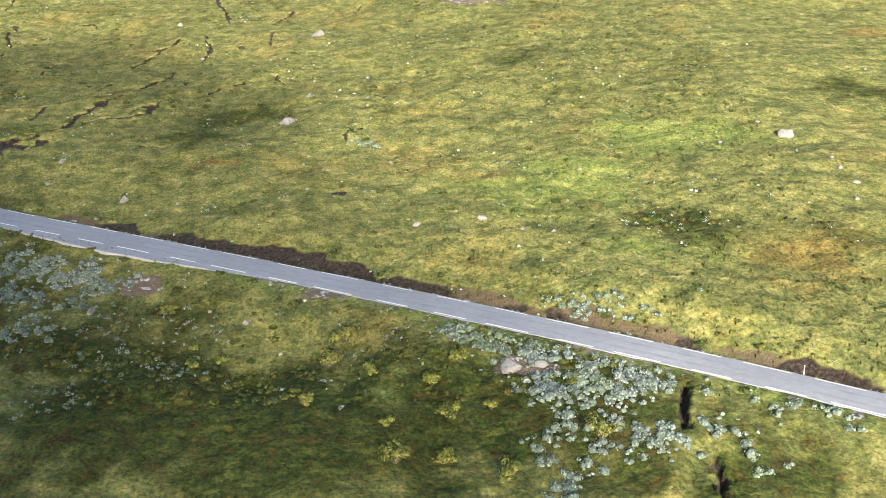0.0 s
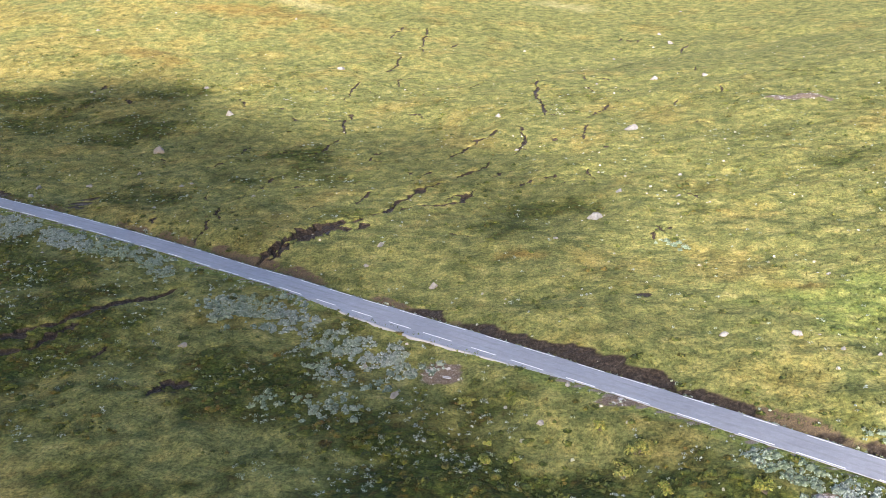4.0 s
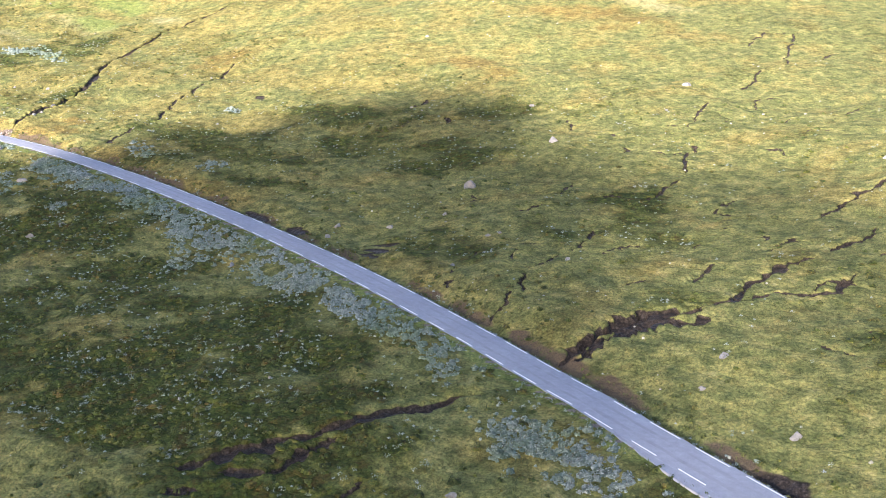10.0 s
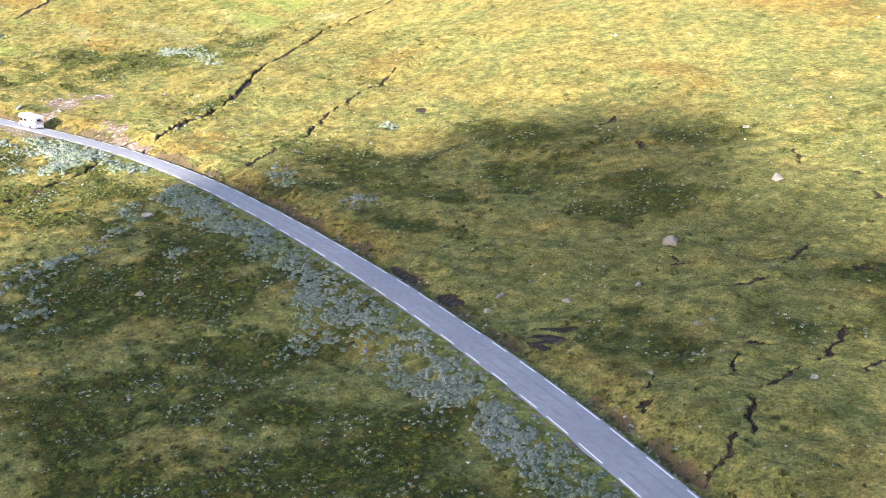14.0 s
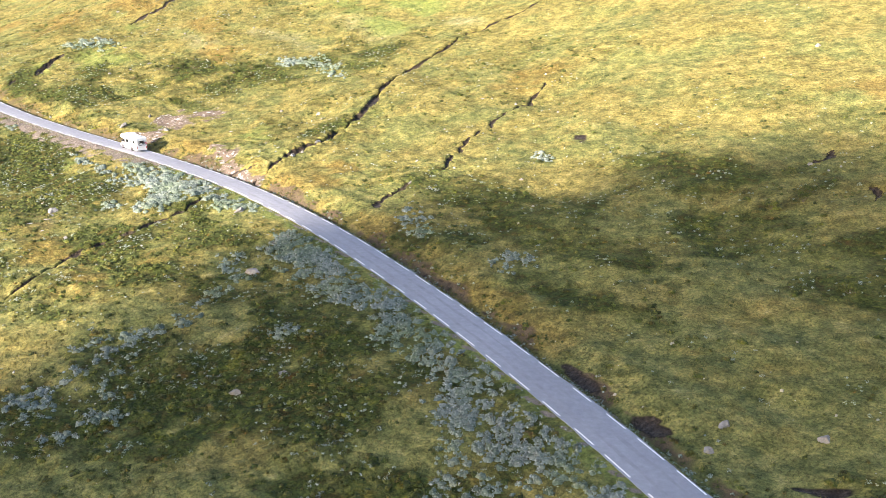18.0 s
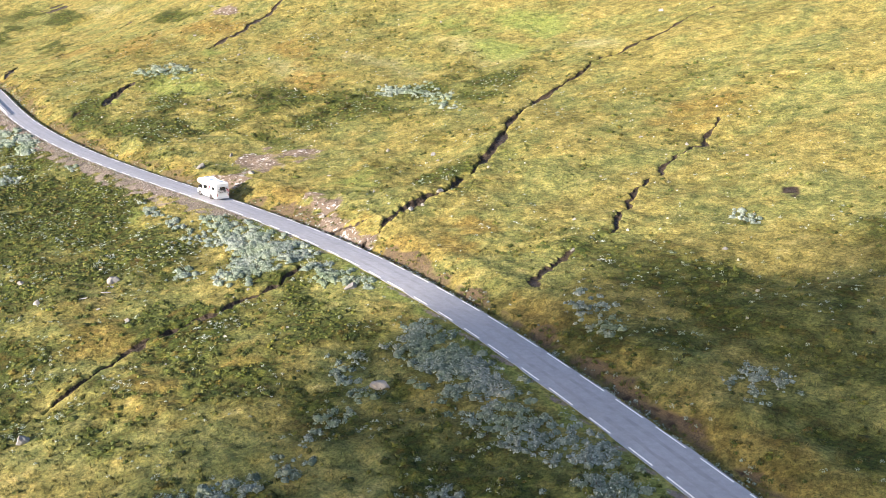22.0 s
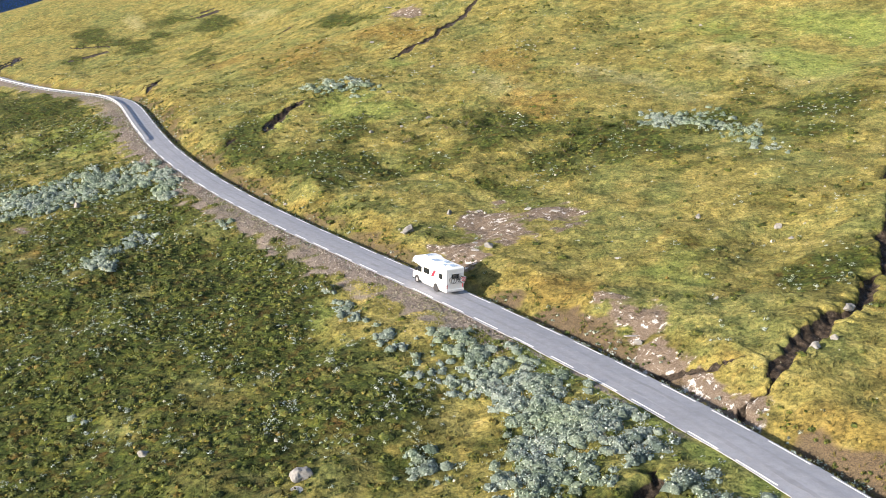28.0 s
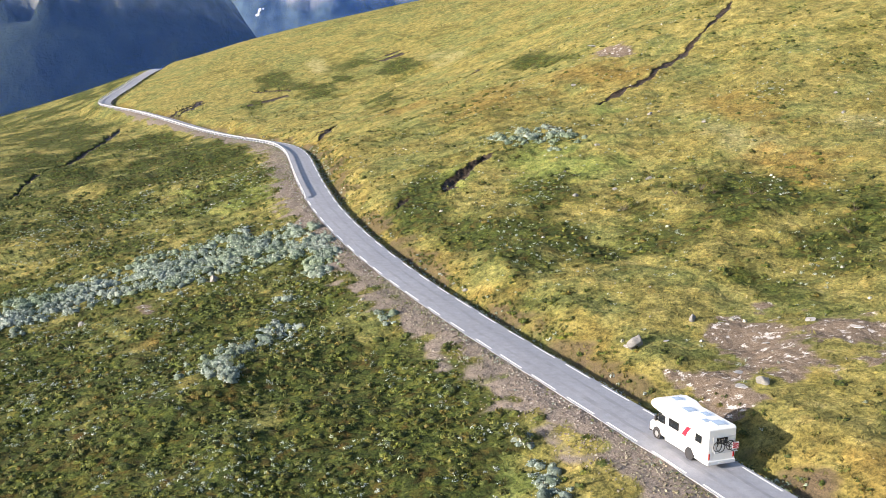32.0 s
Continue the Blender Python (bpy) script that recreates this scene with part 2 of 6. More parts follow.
CHANNELS += [
    ([(-57.8, 166.5), (-57.2, 170.6), (-55.2, 171.3)], 0.36, 0.45),
    ([(-53.7, 161.3), (-51.4, 165.3)], 0.36, 0.45),
    ([(-44.6, 167.8), (-43.7, 171.2), (-41, 174)], 0.36, 0.45),
    ([(-47.9, 204.8), (-45.6, 198.4), (-44.1, 189.3), (-44.8, 185.4)], 0.36, 0.45),
    ([(-54.5, 252.7), (-51.5, 236.8), (-47.9, 224.6), (-44.5, 214.3)], 0.45, 0.5),
    ([(-72.1, 225.8), (-71.3, 232.9)], 0.36, 0.45),
    ([(-71.1, 239.9), (-68.4, 246.9)], 0.36, 0.45),
    ([(-87.6, 239.3), (-89.9, 249.8)], 0.36, 0.45),
    ([(-95, 252.7), (-95.4, 266)], 0.36, 0.45),
    ([(-92.8, 273.3), (-99, 298.6)], 0.36, 0.45),
    ([(-106.2, 284), (-106, 294.6), (-101.6, 297.2)], 0.36, 0.45),
    ([(-86.3, 279.5), (-85.4, 287.1)], 0.36, 0.45),
]
CHANNELS += [
    ([(-143.9, 207.1), (-146.5, 212.2)], 0.36, 0.45),
    ([(-38.5, 164.2), (-35.7, 168.5), (-32.6, 170.2)], 0.36, 0.45),
    ([(-34.6, 205.2), (-33, 194.1)], 0.36, 0.45),
    ([(-33.1, 226), (-33.2, 217.8)], 0.36, 0.45),
    ([(-42, 309.8), (-35.7, 306.5)], 0.36, 0.45),
    ([(-23.1, 282.5), (-21.4, 305.1)], 0.36, 0.45),
    ([(-58.4, 143.3), (-56, 147.8), (-55.9, 152.3), (-55.2, 158.7), (-53.6, 162), (-52, 166.9)], 0.55, 0.6),
    ([(-55.2, 148.1), (-52.2, 151.5), (-49.3, 153), (-45.6, 155.9), (-46.1, 162.2)], 0.45, 0.5),
    ([(-88.9, 88.6), (-86.4, 90.7), (-83.8, 94.4), (-81.8, 97.4), (-79.2, 99.9), (-78.1, 102.3), (-77, 104.9), (-74.7, 108.1), (-72.8, 111), (-70.5, 114.7)], 0.9, 0.6),
]
CHANNELS += [
    ([(-83.7, 90.4), (-79.6, 93.3), (-78.3, 97), (-77.2, 100.3)], 0.6, 0.5),
    ([(-71.1, 93.7), (-70.9, 96.2)], 0.36, 0.45),
    ([(-86, 85.9), (-83.2, 87.6)], 0.36, 0.45),
    ([(-79.1, 88), (-76.7, 84)], 0.36, 0.45),
    ([(-67.6, 127.2), (-67.2, 130.6), (-65.6, 134.8), (-63.9, 138.2), (-61.2, 140.6), (-58.2, 142.8)], 1.0, 0.7),
    ([(-66.2, 127.6), (-65.2, 131.2), (-63.6, 134.4), (-62.2, 137.4), (-60, 139.6)], 0.95, 0.6),
    ([(-67, 129.4), (-66.8, 133), (-65.4, 137), (-63.2, 140.4)], 0.7, 0.5),
    ([(-59.8, 87.7), (-59.6, 91), (-56.8, 91.6)], 0.8, 0.4),
    ([(-85.1, 145.5), (-82.5, 142.7), (-81.1, 139.8)], 0.36, 0.45),
    ([(-58.5, 168.1), (-56.2, 172.1)], 0.36, 0.45),
    ([(-99.8, 181.6), (-100.6, 187.7)], 0.36, 0.45),
    ([(-81.1, 131.9), (-81, 135.9), (-82.2, 139)], 0.36, 0.45),
    ([(-88.6, 148.3), (-91.2, 153.7)], 0.36, 0.45),
]
CHANNELS += [
    ([(-159.9, 215.6), (-158.8, 219.1), (-159.7, 222.3)], 0.36, 0.45),
    ([(-144.9, 208.1), (-147.2, 212.8)], 0.36, 0.45),
    ([(-90.6, 151.6), (-90.4, 153.7)], 0.36, 0.45),
    ([(-84.9, 147.6), (-84.8, 149.6), (-84.4, 154.9)], 0.36, 0.45),
    ([(-84.8, 145.6), (-82.3, 143)], 0.36, 0.45),
    ([(-107.8, 179.2), (-102.6, 180.9), (-100.3, 183.3)], 0.36, 0.45),
    ([(-102.7, 169.6), (-100.8, 172.5), (-99.8, 174.4)], 0.36, 0.45),
    ([(-92.7, 138), (-93.2, 140.4)], 0.36, 0.45),
    ([(-71.3, 185.7), (-71.1, 189.6)], 0.36, 0.45),
    ([(-64.6, 132.5), (-61.5, 136.2), (-58.9, 139), (-56.5, 141.5)], 0.9, 0.5),
    ([(20.9, 80.1), (20.3, 77.7), (19.5, 74.9), (19.7, 74.1)], 0.5, 1),
]
CHANNELS += [
    ([(21.1, 71.1), (20.9, 69.2), (20.8, 67.3)], 0.5, 1),
    ([(-239.3, 160.6), (-241.6, 167.4), (-244, 177.5), (-250.9, 189.1), (-260.6, 201.6), (-268.8, 209.7), (-274.9, 220.6), (-279.1, 234.1), (-284.1, 246.2), (-281.7, 255.3), (-281.8, 270.5), (-278.5, 281)], 0.75, 0.8),
    ([(-234.6, 148.7), (-229.6, 143), (-228.9, 136.3), (-227.4, 131.4), (-227.4, 125.4), (-224.5, 119.9), (-222.2, 115.9), (-219.3, 111.6)], 0.7, 0.7),
    ([(-210, 182.5), (-217.1, 191.9), (-220.6, 199.1), (-224.2, 207.9), (-226.4, 218), (-231.7, 226)], 0.5, 0.5),
    ([(-204.9, 164.7), (-207.5, 168.1), (-209.7, 175.5)], 0.6, 0.4),
    ([(-465.3, 79.5), (-522, 84.2), (-564, 94), (-589.8, 98.5)], 1.1, 0.7),
]
CHANNELS += [
    ([(-470, 150.8), (-476, 161.2), (-490.2, 170)], 0.8, 0.5),
    ([(-369.9, 157.4), (-374.6, 160.6), (-380.7, 168.3)], 0.6, 0.5),
    ([(-513.5, 204.2), (-506.7, 214.6)], 0.8, 0.5),
    ([(-434.6, 248.1), (-423, 234.3), (-412.1, 221.7), (-401.3, 208.7), (-398.4, 201.3), (-394.1, 194.8)], 1, 0.5),
    # short dark streak standing in for the roadside ditch's shadow
    ([(-250.4, 158.6), (-244.3, 164.4)], 0.5, 0.4),
    ([(-596.1, 115.6), (-605.1, 122.7), (-612.6, 129.8)], 0.8, 0.5),
    ([(-601.2, 192.7), (-599.3, 205.6)], 0.8, 0.5),
    ([(-368.1, 157.6), (-374.5, 161.8), (-381.8, 170.6)], 0.8, 0.5),
    ([(-367.3, 149.2), (-369.7, 152.6)], 0.8, 0.5),
    ([(-583.9, 141), (-584.6, 159.2)], 0.8, 0.5),
    ([(-613.7, 120.2), (-614.7, 128.6)], 0.8, 0.5),
    ([(-511.8, 205.1), (-503.1, 213.2)], 0.8, 0.5),
]
CHANNELS += [
    ([(-600, 114.1), (-607.9, 121.5), (-613.7, 128.1)], 1, 0.6),
    ([(-461.3, 149.9), (-479.1, 159.7), (-475.4, 169.2), (-476.5, 175.7)], 1, 0.6),
    ([(-496.7, 189.9), (-500.9, 198.9), (-512.9, 210.3)], 1, 0.6),
    ([(-606.1, 191.7), (-606.5, 205.6)], 1, 0.6),
    ([(-609.1, 146.2), (-594.7, 159.8)], 1, 0.6),
]
# short cracks strewn over the wet slope above the road
crack_rnd = random.Random(23)
for _ in range(64):
    x, y, turn = crack_rnd.uniform(-118, -8), crack_rnd.uniform(138, 262), crack_rnd.gauss(100, 32)
    line = [(x, y)]
    for _ in range(crack_rnd.randint(1, 3)):
        turn += crack_rnd.gauss(0, 28)
        step = crack_rnd.uniform(1.2, 3.2)
        line.append((line[-1][0] + step * math.cos(radians(turn)), line[-1][1] + step * math.sin(radians(turn))))
    CHANNELS.append((line, 0.3, 0.4))
# bare or peaty patches: middle, half sizes, turn
PEAT = [
    (-19, 107.1, 5, 1.3, -20), (-11.7, 103.2, 4, 1.1, -20), (-5.6, 101, 3.5, 0.9, -20), (-38.4, 114.4, 3, 1, -20), (6.8, 94.4, 2.6, 0.7, -20),
    (-29.2, 110.5, 3.5, 0.9, -20), (23, 88.1, 3, 0.7, -20), (35.3, 84.2, 4, 1, -22), (-13, 122.3, 1.1, 0.7, 0), (-111.5, 145.2, 2.2, 0.9, -10),
    (-38.8, 115.7, 2.8, 1, -20), (-32.1, 112.6, 2.6, 1.2, -20), (-111.7, 147.3, 2.5, 1.2, 10), (-199.8, 206.2, 2, 1.6, 0), (-140.9, 150.3, 2.6, 0.7, -10),
    (-131, 148.1, 2.4, 0.8, -10), (-112.5, 150.7, 3, 1, 30),
]
PEAT += [
    (-142.8, 150.9, 4, 0.8, -10), (-129.5, 148.5, 3, 0.8, -10), (-58.1, 89.1, 1.6, 1.1, 0),
]
BARE = [
    (-295, 168.3, 10.8, 6.1, 0), (-292.4, 175, 6.8, 4.1, 0), (-258.5, 163.6, 5.4, 2.2, 0), (-289.2, 160.5, 5.4, 2.7, 0),     (-258.1, 163.5, 5.4, 2.7, 0), (-250, 161.4, 4.1, 2, 0), (-240.8, 160.5, 5.4, 2, 0), (-31.2, 99, 3.5, 1.6, 0),
    (-11, 95.6, 3.4, 1.4, 0), (7.3, 82.4, 3.5, 1.2, 0), (5.5, 219.2, 8.1, 2.7, 0), (-432.5, 215.5, 9.5, 4.1, 0), (-519, 134.9, 10.8, 2.7, 0),
    (-347, 112.8, 3.4, 1.4, 0), (-30.8, 98.1, 3.4, 1.8, 0),
]

# stretches of ground cover: middle and half sizes
HEATH_AT = [
    (-30.8, 88, 16, 5), (-24.6, 75.3, 18, 6), (-8.2, 71.8, 12, 6), (62.3, 155.1, 6, 5), (11.2, 174.8, 6, 4),
    (-59.8, 145.4, 6, 5), (-33.4, 153.9, 8, 4), (26.9, 111.2, 6, 4), (-112.2, 117.9, 10, 6), (-56.1, 97.6, 5, 4),
    (-47.5, 92.3, 6, 3), (-142.8, 191.3, 14, 9), (-157.4, 173.4, 8, 5), (-80.8, 167.3, 10, 6), (-33.9, 143, 6, 4),
    (-135.4, 219.5, 12, 8), (-155.9, 186.5, 12, 5), (-140.2, 119.5, 14, 8), (-116, 98, 12, 8), (-95.9, 110.9, 8, 6),
    (-100.7, 151.1, 8, 5), (-85.7, 182.8, 6, 6),
]
HEATH_AT += [
    (-158.2, 162.7, 10, 4), (-174.8, 113.7, 12, 6), (-136.1, 110.1, 14, 7), (-112.5, 110.4, 8, 4), (-144.1, 138.4, 8, 4),
    (-174.2, 173.9, 16, 8), (-169.7, 203.2, 14, 8), (-188.5, 116.1, 12, 6), (-169.7, 121.8, 12, 7), (-172, 133.3, 8, 5),
    (-153.9, 125.5, 6, 4), (-174.3, 105.4, 12, 5), (-302.2, 200.1, 12, 6), (-289.9, 215.6, 8, 5), (-312.2, 196.3, 12, 7),
    (-303.8, 209.3, 8, 6), (-330.9, 165.8, 8, 4), (-305, 129.4, 10, 6), (-230.9, 129.7, 8, 4), (-215, 140.9, 8, 4),
    (-200.6, 179.4, 12, 6), (-183.2, 164.8, 8, 6),
]
HEATH_AT += [
    (-201.9, 132, 8, 4), (-252.3, 185.3, 5, 6), (-321.8, 126.7, 12, 6), (-302.8, 137.6, 10, 6), (-303.5, 117.1, 12, 6),
    (-284.1, 129.5, 12, 6), (-267, 120.3, 10, 4), (-330, 174.6, 10, 5), (-315.1, 199.8, 10, 6), (-292.4, 225, 10, 6),
    (-330.3, 157, 8, 4), (-264.8, 132.7, 7, 3), (-482.8, 128, 10, 3), (-305.4, 175.8, 8, 4), (-338.3, 122.3, 10, 5),
    (-313.6, 113, 8, 4), (-475, 126.6, 10, 6), (-494.5, 108.3, 10, 5), (-330.8, 186.1, 12, 6), (-336.9, 165.4, 10, 5),
    (-345.3, 156.5, 6, 3), (-312.5, 185.8, 8, 5),
]
HEATH_AT += [
    (-579.4, 144.6, 14, 4), (-590.2, 176.7, 14, 4), (-293, 133.4, 6, 3), (-480.6, 91.1, 14, 5),
]
HEATH_AT += [
    (-324, 104.3, 12, 6), (-311.5, 102.9, 10, 5), (-294.1, 108.5, 10, 5), (-296.8, 115.8, 8, 4), (-321.9, 112.6, 10, 6), (-292.5, 111.8, 12, 6), (-276.1, 109.5, 10, 5), (-263.3, 114.9, 8, 4),
    (-257.8, 125.5, 8, 4), (-326.2, 102.9, 8, 5), (-305.5, 106.1, 8, 4), (-353.8, 169.6, 8, 4), (-361.9, 151.6, 6, 4), (-370.7, 154.9, 8, 4), (-514.2, 178.1, 14, 5), (-465.1, 208.3, 16, 5),
]
HEATH_AT += [
    (-95, 94, 20, 9), (-76, 100, 10, 8), (14, 76, 14, 6), (26, 71, 8, 4), (-12, 80, 20, 8), (-30, 90, 12, 5), (-112, 100, 12, 8), (-547.8, 112.9, 16, 6), (-502.5, 126.8, 16, 6), (-513.1, 89.4, 16, 6), (-619.8, 155, 16, 6), (-610.3, 185.6, 16, 6), (-575.6, 196.4, 16, 6), (-579.6, 167.3, 16, 6),
]
OCHRE_AT = [
    (40.8, 104.6, 6, 5), (78.5, 188.1, 6, 5), (6.2, 126.4, 4, 2), (-29.1, 132.5, 4, 2), (-145.9, 290.4, 22, 8),
    (-162.1, 243, 12, 5), (-236.7, 121.7, 12, 5), (-214.5, 121, 10, 4), (-223.8, 166.8, 5, 3), (-466.2, 172.4, 14, 8),
    (-437.8, 185.3, 14, 10), (-229.4, 173.1, 6, 4), (-257.7, 132.4, 6, 3), (-238.5, 225.2, 8, 10), (-212.3, 130.3, 6, 3),
    (-417.2, 205.3, 20, 10), (-363.9, 208.1, 10, 6), (-269, 162.5, 5, 3), (-337.8, 113.7, 6, 3), (-337.6, 200.6, 10, 5),
    (-270.6, 122.5, 5, 2), (-428.4, 181.8, 22, 8),
]
OCHRE_AT += [
    (-335.2, 105, 6, 3), (-329.9, 197.8, 8, 5), (-557.5, 73.9, 12, 3),
]
LUSH_AT = [
    (-406.1, 130.9, 14, 5), (-408.6, 120.1, 14, 5), (-420, 107.1, 14, 5), (-411.8, 136, 14, 5),
    (-11.3, 79.2, 10, 5), (15.2, 122.5, 10, 8), (32.3, 136.8, 10, 8), (19.3, 104.5, 8, 4), (-365.3, 177.9, 10, 5),
    (-321.8, 256.9, 16, 6), (-265.9, 176.7, 4, 4), (-390.5, 194.1, 5, 5), (-342.1, 245.2, 16, 5), (-314.6, 240.9, 14, 5),
    (-371.8, 159.8, 8, 5), (-397.1, 127.7, 10, 3), (-262.9, 172.7, 5, 4), (-282.9, 139.3, 5, 3), (-418.2, 127.6, 10, 3),
    (-368.6, 174, 12, 5),
]
STRAW_AT = [
    (-246, 123.4, 7, 3.4), (-250.8, 124, 5, 2),
    (-65.2, 350.1, 14, 5), (-138.4, 306.5, 12, 5), (-318.8, 237.6, 16, 5), (-297.4, 253.4, 12, 4), (-337.9, 217.9, 14, 4),
    (-564.6, 208.8, 18, 5), (-407.4, 103.7, 14, 3), (-629, 173.7, 16, 3), (-357.7, 201.9, 14, 4),
]


def cover(x, y, rows):
    """Soft-edged stretches of one kind of plant cover."""
    m = np.zeros(np.shape(x))
    wob = 0.55 * fbm(x / 8.0, y / 8.0, 177, 3) + 0.35 * fbm(x / 2.1, y / 2.1, 178, 2)
    for cx, cy, rx, ry in rows:
        m = np.maximum(m, np.clip(1.5 - np.hypot((x - cx) / rx, (y - cy) / ry) + wob, 0, 1))
    return m


def covers(x, y, dist):
    """Shares of orange moss, lush grass and pale straw."""
    a = np.abs(dist)
    ochre = np.maximum(cover(x, y, OCHRE_AT), np.where((dist > 3) & (a < 11), np.clip(1.0 - np.abs(a - 5) / 5 + 0.8 * fbm(x / 6, y / 6, 131, 3), 0, 1) * np.clip((-x - 120) / 40, 0, 1) * 0.8, 0))
    lush = np.maximum(cover(x, y, LUSH_AT), np.where((dist < -2.6) & (a < 6), np.clip(1.3 - np.abs(a - 3.4) / 1.4 + 0.6 * fbm(x / 3, y / 3, 132, 2), 0, 1), 0))
    return ochre, lush, cover(x, y, STRAW_AT)


def patches(x, y, rows):
    m = np.zeros(np.shape(x))
    wob = 0.40 * fbm(x / 3.1, y / 3.1, 77, 3) + 0.30 * fbm(x / 0.9, y / 0.9, 78, 2)
    for cx, cy, rx, ry, turn in rows:
        c, s = math.cos(radians(turn)), math.sin(radians(turn))
        u, v = ((x - cx) * c + (y - cy) * s) / rx, (-(x - cx) * s + (y - cy) * c) / ry
        m = np.maximum(m, np.clip(1.5 - 1.2 * (np.hypot(u, v) + wob), 0, 1))
    return m


def channel_hits(x, y, room):
    """For each brook or crack: the spots near it, their distance from its winding line, the way along it, half width and depth."""
    for pts, width, depth in CHANNELS:
        p = np.array(pts)
        lo, hi = p.min(0) - room - width - 1.2, p.max(0) + room + width + 1.2
        ids = np.nonzero((x > lo[0]) & (x < hi[0]) & (y > lo[1]) & (y < hi[1]))[0]
        if len(ids) == 0:
            continue
        u, v = x[ids], y[ids]
        wx = u + 0.7 * vnoise(u / 2.3, v / 2.3, 51) + 0.3 * vnoise(u / 0.8, v / 0.8, 53)
        wy = v + 0.7 * vnoise(u / 2.3, v / 2.3, 52) + 0.3 * vnoise(u / 0.8, v / 0.8, 54)
        d, w = polyline_distance(wx, wy, pts)
        yield ids, d, w, max(width, 0.28 if pts[0][0] > -150 else 0.5 if pts[0][0] > -360 else 1.0), depth


def land(x, y):
    """Height and surface masks of the ground."""
    shape = np.shape(x)
    x, y = np.ravel(np.asarray(x, float)), np.ravel(np.asarray(y, float))
    z = base_height(x, y)
    near = (x > -560) & (x < 90) & (y > 40) & (y < 330)
    lump = 0.75 * np.clip((-x - 180) / 60, 0, 1) * fbm((0.55 * x - 0.83 * y) / 60, (0.83 * x + 0.55 * y) / 13, 6, 3) + 0.7 * fbm(x / 41, y / 34, 2, 3) + 0.55 * fbm(x / 17, y / 17, 3, 3) + 0.30 * fbm(x / 4.3, y / 4.3, 9, 3)
    hum = np.clip(fbm(x / 60, y / 60, 21, 2) + 0.25, 0, 1) + np.clip((x + 20) / 30, 0, 1)
    cell = np.sqrt(np.abs(vnoise(x / 1.7, y / 1.3, 31))) + 0.5 * np.abs(vnoise(x / 0.9, y / 0.8, 32))
    z = z + np.where(near, lump + (0.10 + 0.34 * np.clip(hum, 0, 1)) * cell, 0.9 * fbm(x / 90, y / 90, 5, 4))
    dist, rz, s = road_at(x, y)
    a = np.abs(dist)
    up = dist > 0
    t = np.clip((a - 3.2) / np.where(up, 6.5, 8.0), 0, 1)
    t = t * t * (3 - 2 * t)
    rim = rz - 0.07 - np.where(up, 0.85 * np.exp(-((a - 3.9) / 0.8) ** 2) * (a > 2.6), 0.12 * np.clip(a - 2.9, 0, 6)) + np.where(a > 3.0, 0.10 * fbm(x / 1.1, y / 1.1, 41, 2), 0)
    z = np.where(a < 60, rim * (1 - t) + z * t, z)
    z = np.where(a < 2.75, rz - 0.06, z)
    wet, peat = np.zeros(x.shape), patches(x, y, PEAT)
    for ids, d, w, width, depth in channel_hits(x, y, 3.0):
        wide = width * (0.8 + 0.6 * vnoise(w * 23 + width * 40, w * 0 + 3.3, 55)) * np.clip(np.minimum(w, 1 - w) * 7 + 0.3, 0, 1)
        cut = np.clip(1.3 - d / np.maximum(wide, 0.12), 0, 1) * (a[ids] > 3.4)
        z[ids] -= depth * np.minimum(1, cut * 1.9)
        wet[ids] = np.maximum(wet[ids], np.clip(cut * 2.4, 0, 1))
    along = np.interp(x, [-48, -38, -26, -10, -3, 2, 12, 22, 30, 40], [0, 0.75, 1.0, 1.15, 0.8, 0.25, 0.45, 0.25, 0.6, 0.7]) + 0.5 * fbm(x / 2.3, y / 2.3, 66, 3)
    peat = np.where(up & (a > 3.0) & (a < 9), np.maximum(peat, np.clip(1.2 * along + 0.1 - np.abs(a - 4.5) / (0.5 + 1.6 * np.clip(along, 0, 1)), 0, 1)), peat)
    z = z - 0.35 * peat * (a > 3.2)
    bare = patches(x, y, BARE)
    grav = np.where(a < 60, np.clip(1 - np.abs(a - 3.0) / np.where(up, 0.35, 0.35 + 5.0 * np.clip((-x - 262) / 10, 0, 1) * np.clip((x + 640) / 30, 0, 1)) - 0.5 * fbm(x / 1.7, y / 1.7, 61, 2), 0, 1), 0)
    ditch = np.where(up & (a < 9), np.clip(1.25 - np.abs(a - 4.6) / np.interp(x, [-500, -420, -330, -230, -150, 0], [1.5, 3.4, 2.6, 2.0, 1.3, 1.2]) + 0.9 * fbm(x / 5.0, y / 5.0, 63, 3), 0, 1) * np.clip((x + 330) / 60, 0.85, 1), 0)
    side = np.clip((np.interp(x, ROAD[::-1, 0], ROAD[::-1, 1]) - y - 3) / 10, 0, 1)
    heath = np.clip(0.09 * np.clip((-x - 230) / 30, 0, 1) + (0.15 + 0.22 * np.clip((-x - 215) / 30, 0, 1)) * side + 0.62 * cover(x, y, HEATH_AT) + (0.24 + 0.20 * side) * fbm(x / 9, y / 9, 95, 4) + (0.12 + 0.10 * side) * fbm(x / 1.8, y / 1.8, 97, 2), 0, 1)
    return [v.reshape(shape) for v in (z, np.maximum(wet, peat), bare, grav, ditch, dist, heath)]


def axis(parts):
    return np.unique(np.concatenate([np.arange(a, b, s) for a, b, s in parts]).round(3))


GX = axis([(-6000, -1600, 220), (-1600, -900, 40), (-900, -560, 5), (-560, -440, 1.6), (-440, 50, 0.85), (50, 120, 3), (120, 700, 30), (700, 5000, 260)])
GY = axis([(-5000, -600, 240), (-600, 20, 20), (20, 78, 2.0), (78, 190, 0.7), (190, 262, 1.2), (262, 420, 3), (420, 900, 16), (900, 5001, 200)])


